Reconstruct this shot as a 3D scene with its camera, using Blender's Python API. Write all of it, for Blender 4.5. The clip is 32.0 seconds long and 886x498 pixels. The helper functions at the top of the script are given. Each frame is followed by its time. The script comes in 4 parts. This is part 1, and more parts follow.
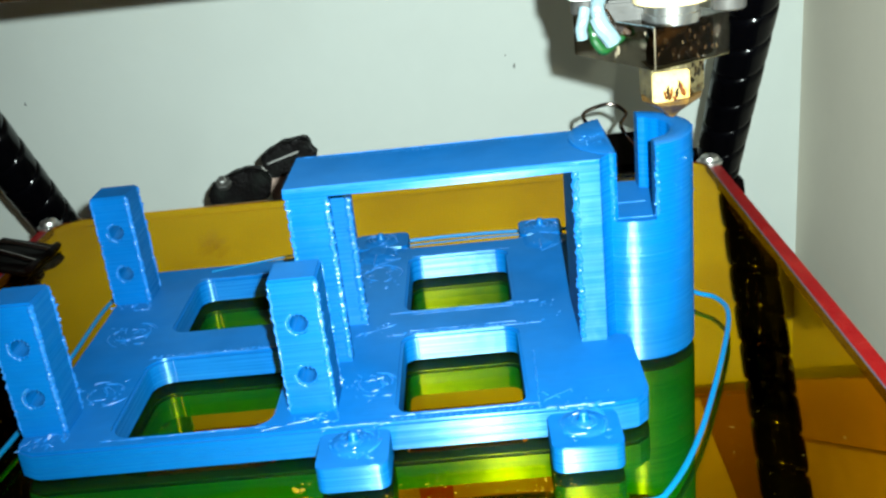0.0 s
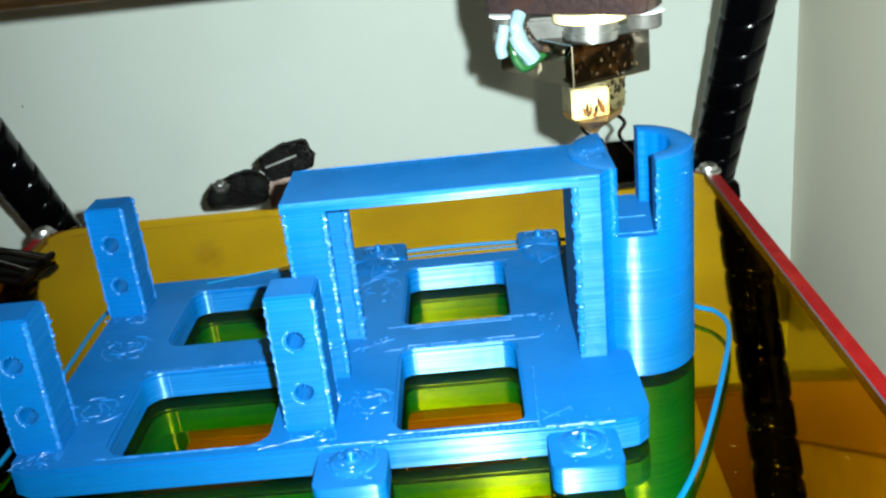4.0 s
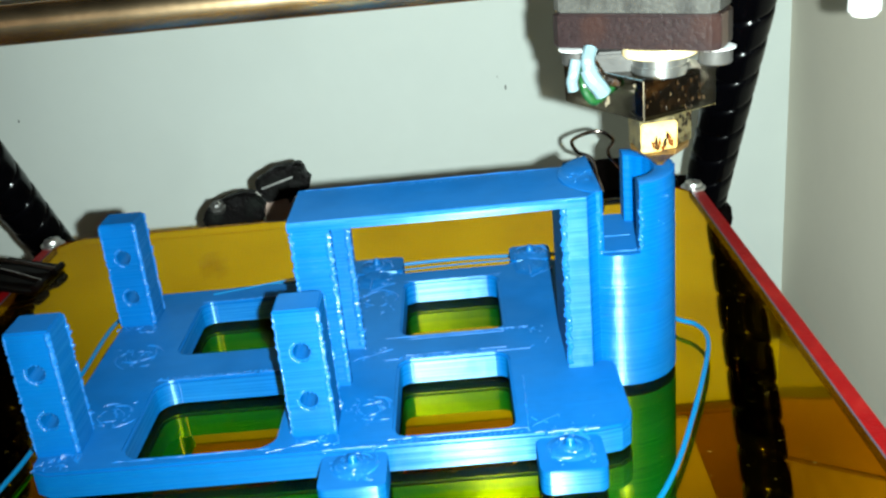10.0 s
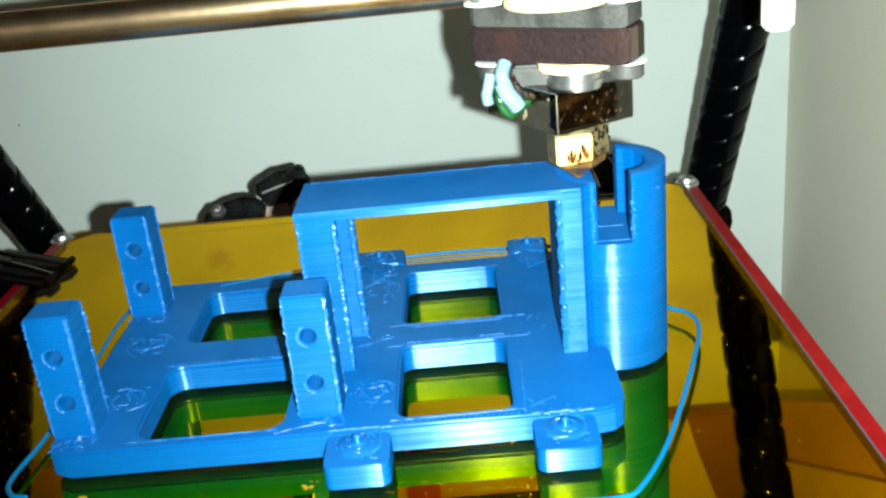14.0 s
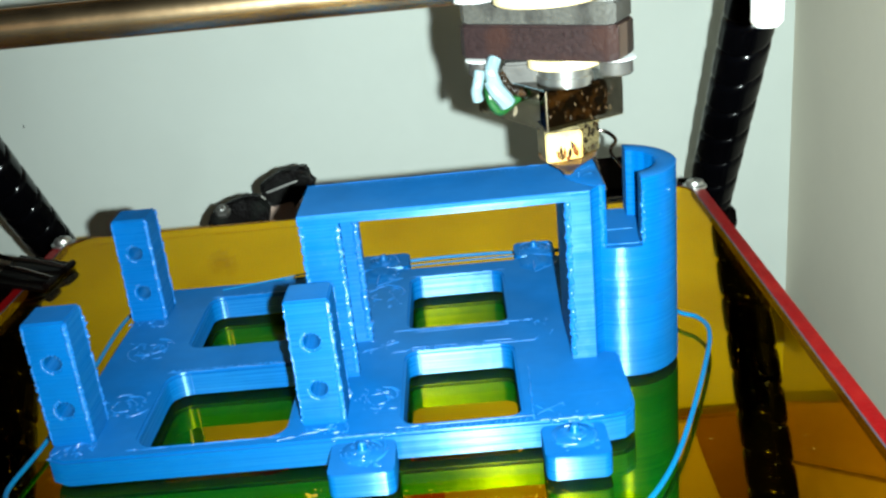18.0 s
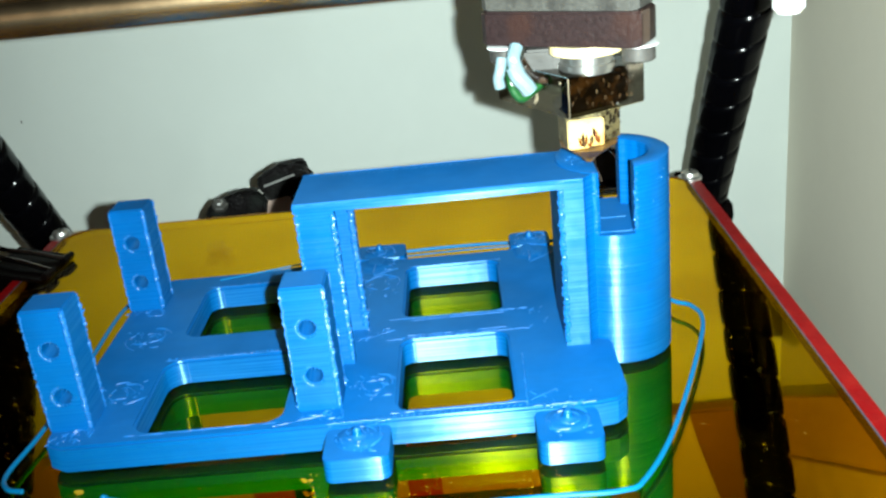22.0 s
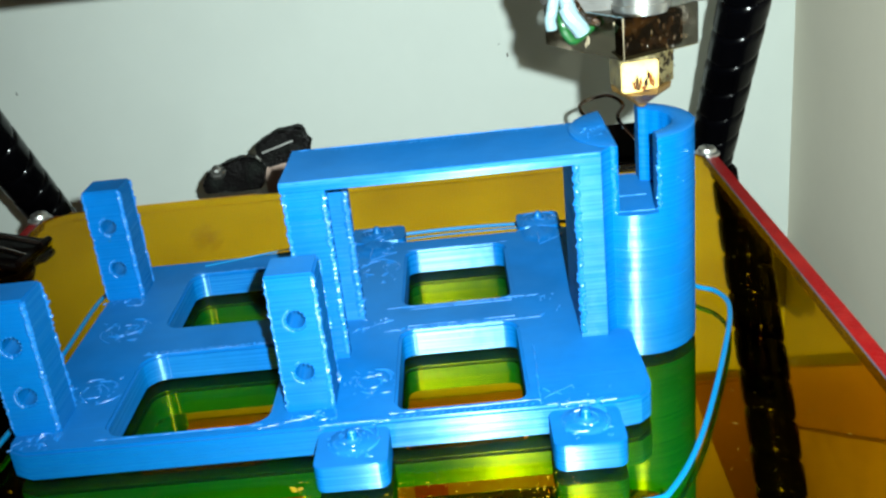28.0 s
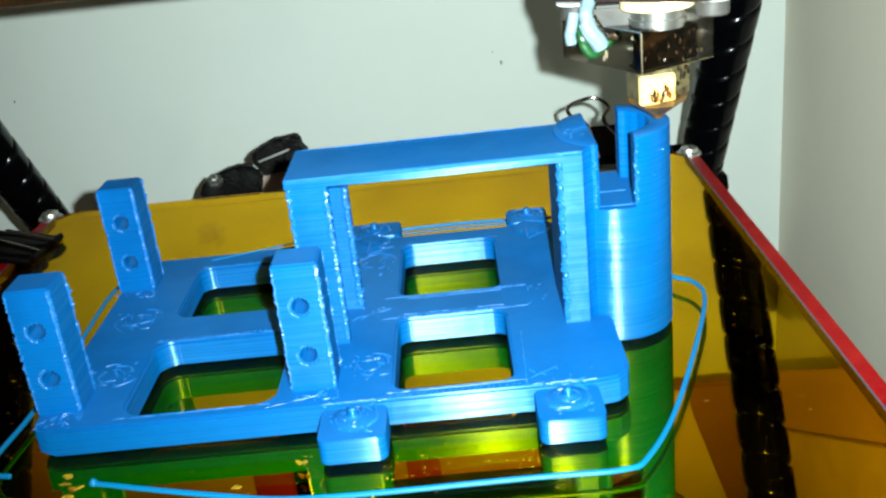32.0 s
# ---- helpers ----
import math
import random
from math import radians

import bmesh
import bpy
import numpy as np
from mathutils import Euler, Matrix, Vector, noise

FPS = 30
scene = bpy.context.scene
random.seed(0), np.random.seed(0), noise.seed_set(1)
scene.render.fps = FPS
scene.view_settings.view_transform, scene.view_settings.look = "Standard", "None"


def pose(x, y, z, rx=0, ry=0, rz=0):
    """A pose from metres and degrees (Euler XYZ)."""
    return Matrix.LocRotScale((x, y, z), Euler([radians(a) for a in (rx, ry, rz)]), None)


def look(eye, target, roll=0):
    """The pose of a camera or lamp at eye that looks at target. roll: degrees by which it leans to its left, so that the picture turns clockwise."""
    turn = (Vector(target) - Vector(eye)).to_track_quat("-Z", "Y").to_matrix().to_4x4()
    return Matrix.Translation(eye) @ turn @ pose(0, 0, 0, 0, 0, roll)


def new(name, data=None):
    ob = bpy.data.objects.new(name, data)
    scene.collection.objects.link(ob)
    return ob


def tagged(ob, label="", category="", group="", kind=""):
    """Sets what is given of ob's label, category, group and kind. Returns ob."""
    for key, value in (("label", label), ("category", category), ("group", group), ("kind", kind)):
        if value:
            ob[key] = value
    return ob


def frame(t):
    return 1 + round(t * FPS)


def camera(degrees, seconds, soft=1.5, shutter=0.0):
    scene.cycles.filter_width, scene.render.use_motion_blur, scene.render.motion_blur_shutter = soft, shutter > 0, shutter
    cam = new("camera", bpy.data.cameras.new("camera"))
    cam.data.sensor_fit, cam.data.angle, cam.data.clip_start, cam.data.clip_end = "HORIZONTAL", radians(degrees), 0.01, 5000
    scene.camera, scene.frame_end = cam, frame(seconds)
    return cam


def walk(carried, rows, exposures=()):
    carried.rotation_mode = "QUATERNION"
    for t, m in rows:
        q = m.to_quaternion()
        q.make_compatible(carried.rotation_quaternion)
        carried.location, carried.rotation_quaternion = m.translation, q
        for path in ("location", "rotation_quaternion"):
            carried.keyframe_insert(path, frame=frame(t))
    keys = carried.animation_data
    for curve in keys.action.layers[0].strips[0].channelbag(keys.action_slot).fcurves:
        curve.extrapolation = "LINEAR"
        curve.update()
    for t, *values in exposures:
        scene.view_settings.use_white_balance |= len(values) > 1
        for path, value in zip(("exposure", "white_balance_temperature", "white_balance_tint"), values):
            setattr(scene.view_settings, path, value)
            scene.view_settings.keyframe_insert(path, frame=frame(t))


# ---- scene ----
LENS = 47.95
# seconds, eye x y z (mm), pitch, roll, yaw
EYE_ROWS = [
    (0.0, 32.4, -296.9, 102.2, -22.44, 5.95, 0.16),
    (0.5, 32.1, -296.8, 102.4, -22.37, 5.89, 0.18),
    (1.0, 31.7, -296.4, 103.0, -22.50, 5.88, 0.09),
    (1.5, 31.7, -297.0, 104.1, -22.45, 5.74, 0.09),
    (2.0, 31.6, -297.4, 104.9, -22.45, 5.69, -0.04),
    (2.5, 32.0, -297.5, 105.4, -22.38, 5.79, -0.09),
    (3.0, 31.3, -297.0, 105.5, -22.50, 5.80, -0.04),
    (3.5, 32.2, -297.8, 104.9, -22.45, 5.82, -0.08),
    (4.0, 32.1, -297.7, 104.2, -22.49, 5.79, -0.04),
    (4.5, 32.4, -297.6, 104.0, -22.58, 5.61, -0.11),
    (6.5, 31.9, -297.3, 108.3, -22.47, 5.54, -0.29),
    (7.0, 32.8, -298.1, 108.5, -22.32, 5.54, -0.30),
    (7.5, 32.3, -297.6, 108.6, -22.35, 5.46, -0.23),
    (8.0, 32.3, -298.1, 108.5, -22.31, 5.39, -0.24),
    (8.5, 32.6, -298.6, 109.3, -22.28, 5.36, -0.30),
    (9.0, 33.1, -297.7, 109.4, -22.40, 5.39, -0.42),
    (9.5, 32.8, -298.0, 110.3, -22.37, 5.40, -0.45),
    (10.0, 32.0, -298.0, 110.7, -22.20, 5.35, -0.31),
    (10.5, 32.3, -297.4, 109.8, -22.35, 5.43, -0.26),
    (11.0, 33.2, -298.2, 110.8, -22.22, 5.40, -0.37),
    (11.5, 32.9, -298.3, 110.3, -22.15, 5.42, -0.33),
    (12.0, 32.8, -298.3, 110.0, -22.12, 5.41, -0.32),
    (12.5, 33.4, -297.9, 110.0, -22.34, 5.49, -0.42),
    (13.0, 32.4, -298.3, 111.8, -22.09, 5.36, -0.39),
    (13.5, 31.8, -298.2, 111.9, -22.11, 5.40, -0.41),
    (15.5, 32.5, -298.1, 109.4, -21.97, 5.52, -0.20),
    (16.0, 32.2, -298.3, 109.6, -21.87, 5.50, -0.24),
    (16.5, 31.3, -298.2, 110.3, -21.84, 5.47, -0.20),
    (17.0, 31.0, -298.0, 110.0, -21.93, 5.56, -0.16),
    (17.5, 31.2, -298.5, 110.0, -21.91, 5.46, -0.25),
    (18.0, 31.1, -298.8, 110.0, -21.84, 5.50, -0.22),
    (18.5, 31.1, -298.4, 108.9, -22.02, 5.46, -0.16),
    (19.0, 32.1, -299.1, 108.8, -21.89, 5.54, -0.26),
    (19.5, 30.9, -298.7, 109.4, -21.85, 5.51, -0.19),
    (20.0, 31.8, -298.9, 109.5, -21.81, 5.56, -0.27),
    (20.5, 32.2, -299.8, 108.9, -21.80, 5.63, -0.28),
    (21.0, 32.1, -299.8, 109.0, -21.99, 5.67, -0.30),
    (21.5, 31.7, -299.8, 108.7, -21.88, 5.59, -0.22),
    (22.0, 32.0, -299.8, 108.6, -21.96, 5.57, -0.26),
    (22.5, 31.7, -299.9, 108.7, -21.85, 5.57, -0.21),
    (23.0, 32.0, -298.6, 108.4, -21.72, 5.64, -0.18),
    (23.5, 31.8, -299.1, 107.8, -21.90, 5.74, -0.30),
    (24.0, 31.1, -298.0, 107.3, -22.11, 5.57, -0.26),
    (24.5, 32.8, -299.6, 108.0, -22.05, 5.69, -0.28),
    (25.0, 33.0, -300.0, 107.5, -21.93, 5.73, -0.30),
    (25.5, 32.9, -298.3, 105.2, -22.30, 5.88, -0.23),
    (26.0, 34.0, -298.6, 104.2, -22.45, 5.96, -0.33),
    (26.5, 32.7, -298.5, 104.6, -22.44, 6.03, -0.28),
    (28.5, 30.9, -297.4, 101.5, -23.21, 5.82, -0.42),
    (29.0, 30.8, -297.6, 101.7, -23.30, 5.81, -0.47),
    (29.5, 30.3, -297.4, 102.4, -23.51, 5.79, -0.52),
    (30.0, 30.6, -298.5, 104.5, -23.12, 5.81, -0.60),
    (30.5, 30.9, -298.9, 105.2, -23.05, 5.83, -0.64),
    (31.0, 30.8, -299.4, 105.0, -23.06, 5.79, -0.61),
    (31.5, 31.7, -300.6, 105.0, -22.98, 5.88, -0.73),
    (32.0, 31.6, -301.4, 105.5, -22.95, 5.91, -0.68),
]
# seconds, travel of the bed (mm), travel of the print head (mm)
AXIS_ROWS = [
    (0.0, 0.0, -0.0),
    (0.3, -1.8, -3.2),
    (0.5, -6.4, -6.9),
    (1.0, 1.6, -3.1),
    (1.3, 7.9, -2.4),
    (1.5, 11.2, -4.6),
    (1.7, 13.5, -6.7),
    (2.0, 15.9, -7.0),
    (2.3, 13.1, -17.3),
    (2.5, 15.0, -15.6),
    (2.7, 12.5, -14.5),
    (3.0, 8.9, -18.1),
    (3.3, 5.3, -18.0),
    (3.5, -0.3, -17.6),
    (3.7, -0.0, -14.3),
    (4.0, -3.6, -14.1),
    (4.3, -3.2, -15.2),
    (4.5, -2.1, -18.8),
    (5.0, 1.5, -20.0),
    (5.45, 10.0, -19.2),
    (5.95, 11.8, -14.2),
    (6.5, 2.7, -17.9),
    (7.0, -0.4, -16.8),
    (7.3, -3.4, -13.3),
    (7.5, -5.7, -14.9),
    (8.0, 0.5, -20.4),
    (8.3, 8.2, -20.6),
    (8.5, 10.6, -20.2),
    (8.7, 12.3, -17.1),
    (9.0, 15.0, -5.4),
    (9.3, 10.2, -1.5),
    (9.5, 14.5, -6.2),
    (9.7, 11.3, -1.3),
    (10.0, 6.2, -0.4),
    (10.3, 1.3, 0.1),
    (10.5, 1.8, -1.6),
    (11.0, -1.6, -2.0),
    (11.5, -2.9, -3.2),
    (12.0, -3.6, -4.2),
    (12.5, -4.9, -6.0),
    (12.7, -4.7, -5.8),
    (13.0, 12.3, -2.3),
    (13.3, 13.7, -13.8),
    (13.5, 14.5, -15.3),
    (15.5, 6.5, -20.1),
    (15.7, 3.0, -18.8),
    (16.0, 1.8, -19.7),
    (16.3, -3.3, -16.7),
    (16.5, -3.8, -14.5),
    (16.7, -2.7, -18.6),
    (17.0, -5.1, -14.5),
    (17.5, -0.3, -19.5),
    (17.7, 4.5, -20.7),
    (18.0, 10.3, -19.2),
    (18.3, 14.2, -14.5),
    (18.5, 12.1, -13.7),
    (18.7, 8.9, -16.6),
    (19.0, 2.8, -18.1),
    (19.3, 0.2, -16.6),
    (19.5, -4.4, -13.4),
    (20.0, -4.0, -17.1),
    (20.3, -0.6, -17.9),
    (20.5, -4.0, -18.2),
    (21.0, 3.0, -20.9),
    (21.3, 10.7, -19.0),
    (21.5, 13.0, -17.6),
    (21.7, 14.6, -14.2),
    (22.0, 11.4, -14.0),
    (22.3, 5.4, -17.4),
    (22.5, 1.5, -17.2),
    (22.7, 2.7, -16.2),
    (23.0, -3.1, -14.0),
    (23.3, -6.4, -15.1),
    (23.5, -5.7, -16.3),
    (23.7, -1.7, -17.3),
    (24.0, 15.3, -6.0),
    (24.3, 14.3, -2.5),
    (24.5, 9.8, -0.0),
    (25.0, -1.2, 0.1),
    (25.3, -5.4, -3.7),
    (25.5, -3.7, -5.9),
    (25.7, -3.0, -2.6),
    (26.0, 5.4, -1.1),
    (26.5, 11.3, -4.7),
    (27.0, 2.5, -1.0),
    (27.5, -3.2, -2.5),
    (28.0, -3.4, -5.2),
    (28.5, 0.1, -3.3),
    (28.7, 7.1, -2.5),
    (29.0, 10.5, -4.3),
    (29.5, 14.4, -6.8),
    (29.7, 14.0, -5.5),
    (30.0, 12.7, -5.8),
    (30.5, 11.2, -3.9),
    (31.0, 10.9, -1.5),
    (31.5, 9.5, -0.8),
    (31.7, 8.1, -1.4),
    (32.0, 6.0, 0.3),
]
MM = 0.001
cam = camera(LENS, 32.0, soft=2.5)
walk(cam, [(t, pose(x * MM, y * MM, z * MM, 90 + pitch, roll, yaw)) for t, x, y, z, pitch, roll, yaw in EYE_ROWS])

# ---- light: the phone's own flash beside its lens, and an added warm fill ----
# Warm fill for the shadows; its source is made up.
world = bpy.data.worlds.new("warm_fill")
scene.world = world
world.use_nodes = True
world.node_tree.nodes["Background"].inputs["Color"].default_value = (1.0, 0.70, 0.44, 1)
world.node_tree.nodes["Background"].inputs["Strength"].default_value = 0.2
flash_data = bpy.data.lights.new("phone_flash", "SPOT")
flash_data.energy, flash_data.shadow_soft_size, flash_data.color = 11.9, 0.0013, (0.85, 1.0, 0.965)
flash_data.spot_size, flash_data.spot_blend = radians(97), 1.0
flash = new("phone_flash", flash_data)
flash.matrix_world = look((0.0408, -0.2985, 0.1085), (0.058, 0.0, 0.022))
scene.view_settings.exposure = 0.0


# ---- materials ----
def mat(name, colour, rough=0.5, metal=0.0, grain=0.1, scale=300.0, bump=0.1, spec=0.5, coat=0.0, blotch=None):
    """Two scales of colour variation and a fine bump, in object space."""
    m = bpy.data.materials.new(name)
    m.use_nodes = True
    nt = m.node_tree
    b = nt.nodes["Principled BSDF"]
    tc = nt.nodes.new("ShaderNodeTexCoord")
    n1, n2 = nt.nodes.new("ShaderNodeTexNoise"), nt.nodes.new("ShaderNodeTexNoise")
    n1.inputs["Scale"].default_value, n2.inputs["Scale"].default_value = scale, scale * 0.12
    n1.inputs["Detail"].default_value = 6
    mx, mix2 = nt.nodes.new("ShaderNodeMix"), nt.nodes.new("ShaderNodeMix")
    mx.data_type = mix2.data_type = "RGBA"
    c = Vector(colour)
    mx.inputs["A"].default_value = (*(c * (1 - grain)), 1)
    mx.inputs["B"].default_value = (*[min(1, k) for k in c * (1 + grain)], 1)
    nt.links.new(tc.outputs["Object"], n1.inputs["Vector"])
    nt.links.new(tc.outputs["Object"], n2.inputs["Vector"])
    nt.links.new(n1.outputs["Fac"], mx.inputs["Factor"])
    nt.links.new(mx.outputs["Result"], mix2.inputs["A"])
    mix2.inputs["B"].default_value = (*(blotch or c * (1 - 1.5 * grain)), 1)
    ramp = nt.nodes.new("ShaderNodeMapRange")
    ramp.inputs["From Min"].default_value, ramp.inputs["From Max"].default_value = 0.5, 0.68
    nt.links.new(n2.outputs["Fac"], ramp.inputs["Value"])
    nt.links.new(ramp.outputs["Result"], mix2.inputs["Factor"])
    nt.links.new(mix2.outputs["Result"], b.inputs["Base Color"])
    b.inputs["Roughness"].default_value, b.inputs["Metallic"].default_value = rough, metal
    b.inputs["Specular IOR Level"].default_value, b.inputs["Coat Weight"].default_value = spec, coat
    bp = nt.nodes.new("ShaderNodeBump")
    bp.inputs["Strength"].default_value, bp.inputs["Distance"].default_value = bump, 0.0003
    nt.links.new(n1.outputs["Fac"], bp.inputs["Height"])
    nt.links.new(bp.outputs["Normal"], b.inputs["Normal"])
    return m


def printed(name, colour):
    """Fused filament: uneven layers stacked along z, slight ripple, glossy."""
    m = mat(name, colour, 0.5, 0, 0.12, 420, 0.1, 0.0)
    gl, mixed = m.node_tree.nodes.new("ShaderNodeBsdfAnisotropic"), m.node_tree.nodes.new("ShaderNodeMixShader")
    gl.inputs["Color"].default_value = (0.45, 0.87, 1.0, 1)
    nt = m.node_tree
    b = nt.nodes["Principled BSDF"]
    tc, mp, nz = nt.nodes.new("ShaderNodeTexCoord"), nt.nodes.new("ShaderNodeMapping"), nt.nodes.new("ShaderNodeTexNoise")
    mp.inputs["Scale"].default_value = (25, 25, 2500)
    nz.inputs["Scale"].default_value, nz.inputs["Detail"].default_value = 1.0, 4
    nt.links.new(tc.outputs["Object"], mp.inputs["Vector"])
    nt.links.new(mp.outputs["Vector"], nz.inputs["Vector"])
    old = b.inputs["Normal"].links[0].from_node
    bp = nt.nodes.new("ShaderNodeBump")
    bp.inputs["Strength"].default_value, bp.inputs["Distance"].default_value = 0.22, 0.0002
    wv, hs = nt.nodes.new("ShaderNodeTexWave"), nt.nodes.new("ShaderNodeMix")
    wv.wave_type, wv.bands_direction = "BANDS", "Z"
    wv.inputs["Scale"].default_value, wv.inputs["Distortion"].default_value = 2 * math.pi / (20 * 0.00045), 0.25
    wv.inputs["Detail"].default_value = 1
    hs.inputs["Factor"].default_value = 0.35
    nt.links.new(tc.outputs["Object"], wv.inputs["Vector"])
    nt.links.new(wv.outputs["Fac"], hs.inputs["A"])
    nt.links.new(nz.outputs["Fac"], hs.inputs["B"])
    nt.links.new(hs.outputs["Result"], bp.inputs["Height"])
    nt.links.new(old.outputs["Normal"], bp.inputs["Normal"])
    nt.links.new(bp.outputs["Normal"], b.inputs["Normal"])
    mp2, nz2, bp2 = nt.nodes.new("ShaderNodeMapping"), nt.nodes.new("ShaderNodeTexNoise"), nt.nodes.new("ShaderNodeBump")
    mp2.inputs["Rotation"].default_value, mp2.inputs["Scale"].default_value = (0, 0, radians(45)), (90, 1500, 90)
    nz2.inputs["Scale"].default_value, nz2.inputs["Detail"].default_value = 1.0, 3
    bp2.inputs["Strength"].default_value, bp2.inputs["Distance"].default_value = 0.45, 0.0002
    nt.links.new(tc.outputs["Object"], mp2.inputs["Vector"])
    nt.links.new(mp2.outputs["Vector"], nz2.inputs["Vector"])
    nt.links.new(nz2.outputs["Fac"], bp2.inputs["Height"])
    nt.links.new(old.outputs["Normal"], bp2.inputs["Normal"])
    nt.links.new(bp2.outputs["Normal"], bp.inputs["Normal"])
    # the layers stretch a highlight along z, across their grooves
    geo, c1, c2 = nt.nodes.new("ShaderNodeNewGeometry"), nt.nodes.new("ShaderNodeVectorMath"), nt.nodes.new("ShaderNodeVectorMath")
    c1.operation = c2.operation = "CROSS_PRODUCT"
    c1.inputs[1].default_value = (0.05, 0.03, 1.0)
    nt.links.new(geo.outputs["Normal"], c1.inputs[0])
    nt.links.new(geo.outputs["Normal"], c2.inputs[0])
    nt.links.new(c1.outputs["Vector"], c2.inputs[1])
    nt.links.new(c2.outputs["Vector"], gl.inputs["Tangent"])
    sep, ab, an = nt.nodes.new("ShaderNodeSeparateXYZ"), nt.nodes.new("ShaderNodeMath"), nt.nodes.new("ShaderNodeMapRange")
    ab.operation = "ABSOLUTE"
    an.inputs["From Min"].default_value, an.inputs["From Max"].default_value = 0.35, 0.7
    an.inputs["To Min"].default_value, an.inputs["To Max"].default_value = -0.74, 0.0
    nt.links.new(geo.outputs["Normal"], sep.inputs["Vector"])
    nt.links.new(sep.outputs["Z"], ab.inputs[0])
    nt.links.new(ab.outputs["Value"], an.inputs["Value"])
    nt.links.new(an.outputs["Result"], gl.inputs["Anisotropy"])
    lay = nt.nodes.new("ShaderNodeMapRange")
    lay.inputs["To Min"].default_value, lay.inputs["To Max"].default_value = 0.40, 0.56
    nt.links.new(nz.outputs["Fac"], lay.inputs["Value"])
    nt.links.new(lay.outputs["Result"], gl.inputs["Roughness"])
    nt.links.new(bp.outputs["Normal"], gl.inputs["Normal"])
    sheen = nt.nodes.new("ShaderNodeMapRange")
    sheen.inputs["From Min"].default_value, sheen.inputs["From Max"].default_value = 0.34, 0.64
    sheen.inputs["To Min"].default_value, sheen.inputs["To Max"].default_value = 0.036, 0.105
    nt.links.new(nz.outputs["Fac"], sheen.inputs["Value"])
    nt.links.new(sheen.outputs["Result"], mixed.inputs["Fac"])
    nt.links.new(b.outputs["BSDF"], mixed.inputs[1])
    nt.links.new(gl.outputs["BSDF"], mixed.inputs[2])
    nt.links.new(mixed.outputs["Shader"], nt.nodes["Material Output"].inputs["Surface"])
    return m


M_BLUE = printed("blue_filament", (0.0002, 0.062, 0.220))
M_BEAD = mat("glossy_blue_bead", (0.001, 0.085, 0.29), 0.38, 0, 0.1, 700, 0.1, 0.75)
M_STRAND = mat("blue_strand", (0.0005, 0.088, 0.215), 0.35, 0, 0.05, spec=0.15)
M_WALL = mat("white_wall_paint", (0.62, 0.67, 0.632), 0.85, 0, 0.02, 120, 0.15, 0.2)
M_SIDEWALL = mat("cream_wall_paint", (0.72, 0.67, 0.56), 0.85, 0, 0.02, 120, 0.15, 0.2)
# For the unseen far walls and ceiling, dark to limit bounced light.
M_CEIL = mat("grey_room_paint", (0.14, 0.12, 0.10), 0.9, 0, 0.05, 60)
M_FLOOR = mat("dark_wood_table", (0.09, 0.05, 0.03), 0.5, 0, 0.3, 40)
M_RED = mat("red_solder_mask", (0.16, 0.002, 0.003), 0.35, 0, 0.45, 1500, 0.6, 0.16, blotch=(0.20, 0.006, 0.005))
M_PCBEDGE = mat("grey_board_edge", (0.045, 0.04, 0.055), 0.6, 0, 0.1)
M_MIRROR = mat("silvered_back", (0.90, 0.90, 0.88), 0.015, 1.0, 0.01, 30, 0.0)
M_BLACK = mat("black_plastic", (0.0008, 0.0008, 0.0012), 0.15, 0, 0.3, 200, 0.02, 0.09)
M_BLACKMETAL = mat("black_enamel", (0.0009, 0.0006, 0.0006), 0.28, 0, 0.4, 400, 0.35, 0.03, blotch=(0.002, 0.001, 0.001))
M_RUBBER = mat("rough_black_rubber", (0.0022, 0.0018, 0.0018), 0.45, 0, 0.6, 900, 1.0, 0.08, blotch=(0.006, 0.007, 0.006))
M_DRIP = mat("orange_brown_varnish", (0.09, 0.022, 0.002), 0.25, 0, 0.7, 1600, 0.6, 0.4, blotch=(0.02, 0.006, 0.001))
M_FLECK = mat("yellow_fleck", (0.22, 0.135, 0.001), 0.5, 0.0, 0.4, 900, spec=0.15)
M_AMBEREDGE = mat("amber_glass_edge", (0.26, 0.13, 0.006), 0.35, 0, 0.3, 200)
M_STEEL = mat("zinc_steel", (0.55, 0.55, 0.53), 0.4, 1.0, 0.15, 600, 0.15)
M_DULLSTEEL = mat("dull_steel", (0.055, 0.053, 0.05), 0.6, 0.4, 0.3, 700, 0.3, 0.25)
M_BARREL = mat("brushed_steel", (0.50, 0.50, 0.48), 0.30, 0.95, 0.2, 700, 0.1)
M_ALU = mat("cast_aluminium", (0.043, 0.042, 0.038), 0.42, 0.1, 0.6, 1400, 0.35, 0.4, blotch=(0.016, 0.015, 0.014))
# Gold tint stands for the amber bed and room reflected in plain steel.
M_ROD = mat("amber_tinted_rod", (0.74, 0.53, 0.31), 0.27, 1.0, 0.25, 600, 0.06)
M_LAMINATE = mat("brown_laminate", (0.0130, 0.0072, 0.0074), 0.42, 0, 0.7, 1100, 0.5, 0.25, blotch=(0.019, 0.0085, 0.0070))
M_CREAM = mat("cream_plastic", (0.62, 0.50, 0.27), 0.5, 0, 0.08)
M_WHITE = mat("white_plastic", (0.6, 0.62, 0.63), 0.45, 0, 0.04)
M_SLEEVE = mat("white_sleeve", (0.11, 0.17, 0.195), 0.4, 0, 0.25)
M_GREEN = mat("green_wire", (0.005, 0.045, 0.010), 0.3, 0, 0.4)
M_BRASS = mat("burnt_brass", (0.64, 0.46, 0.17), 0.35, 0.3, 0.35, 1500, 0.5, blotch=(0.40, 0.20, 0.04))
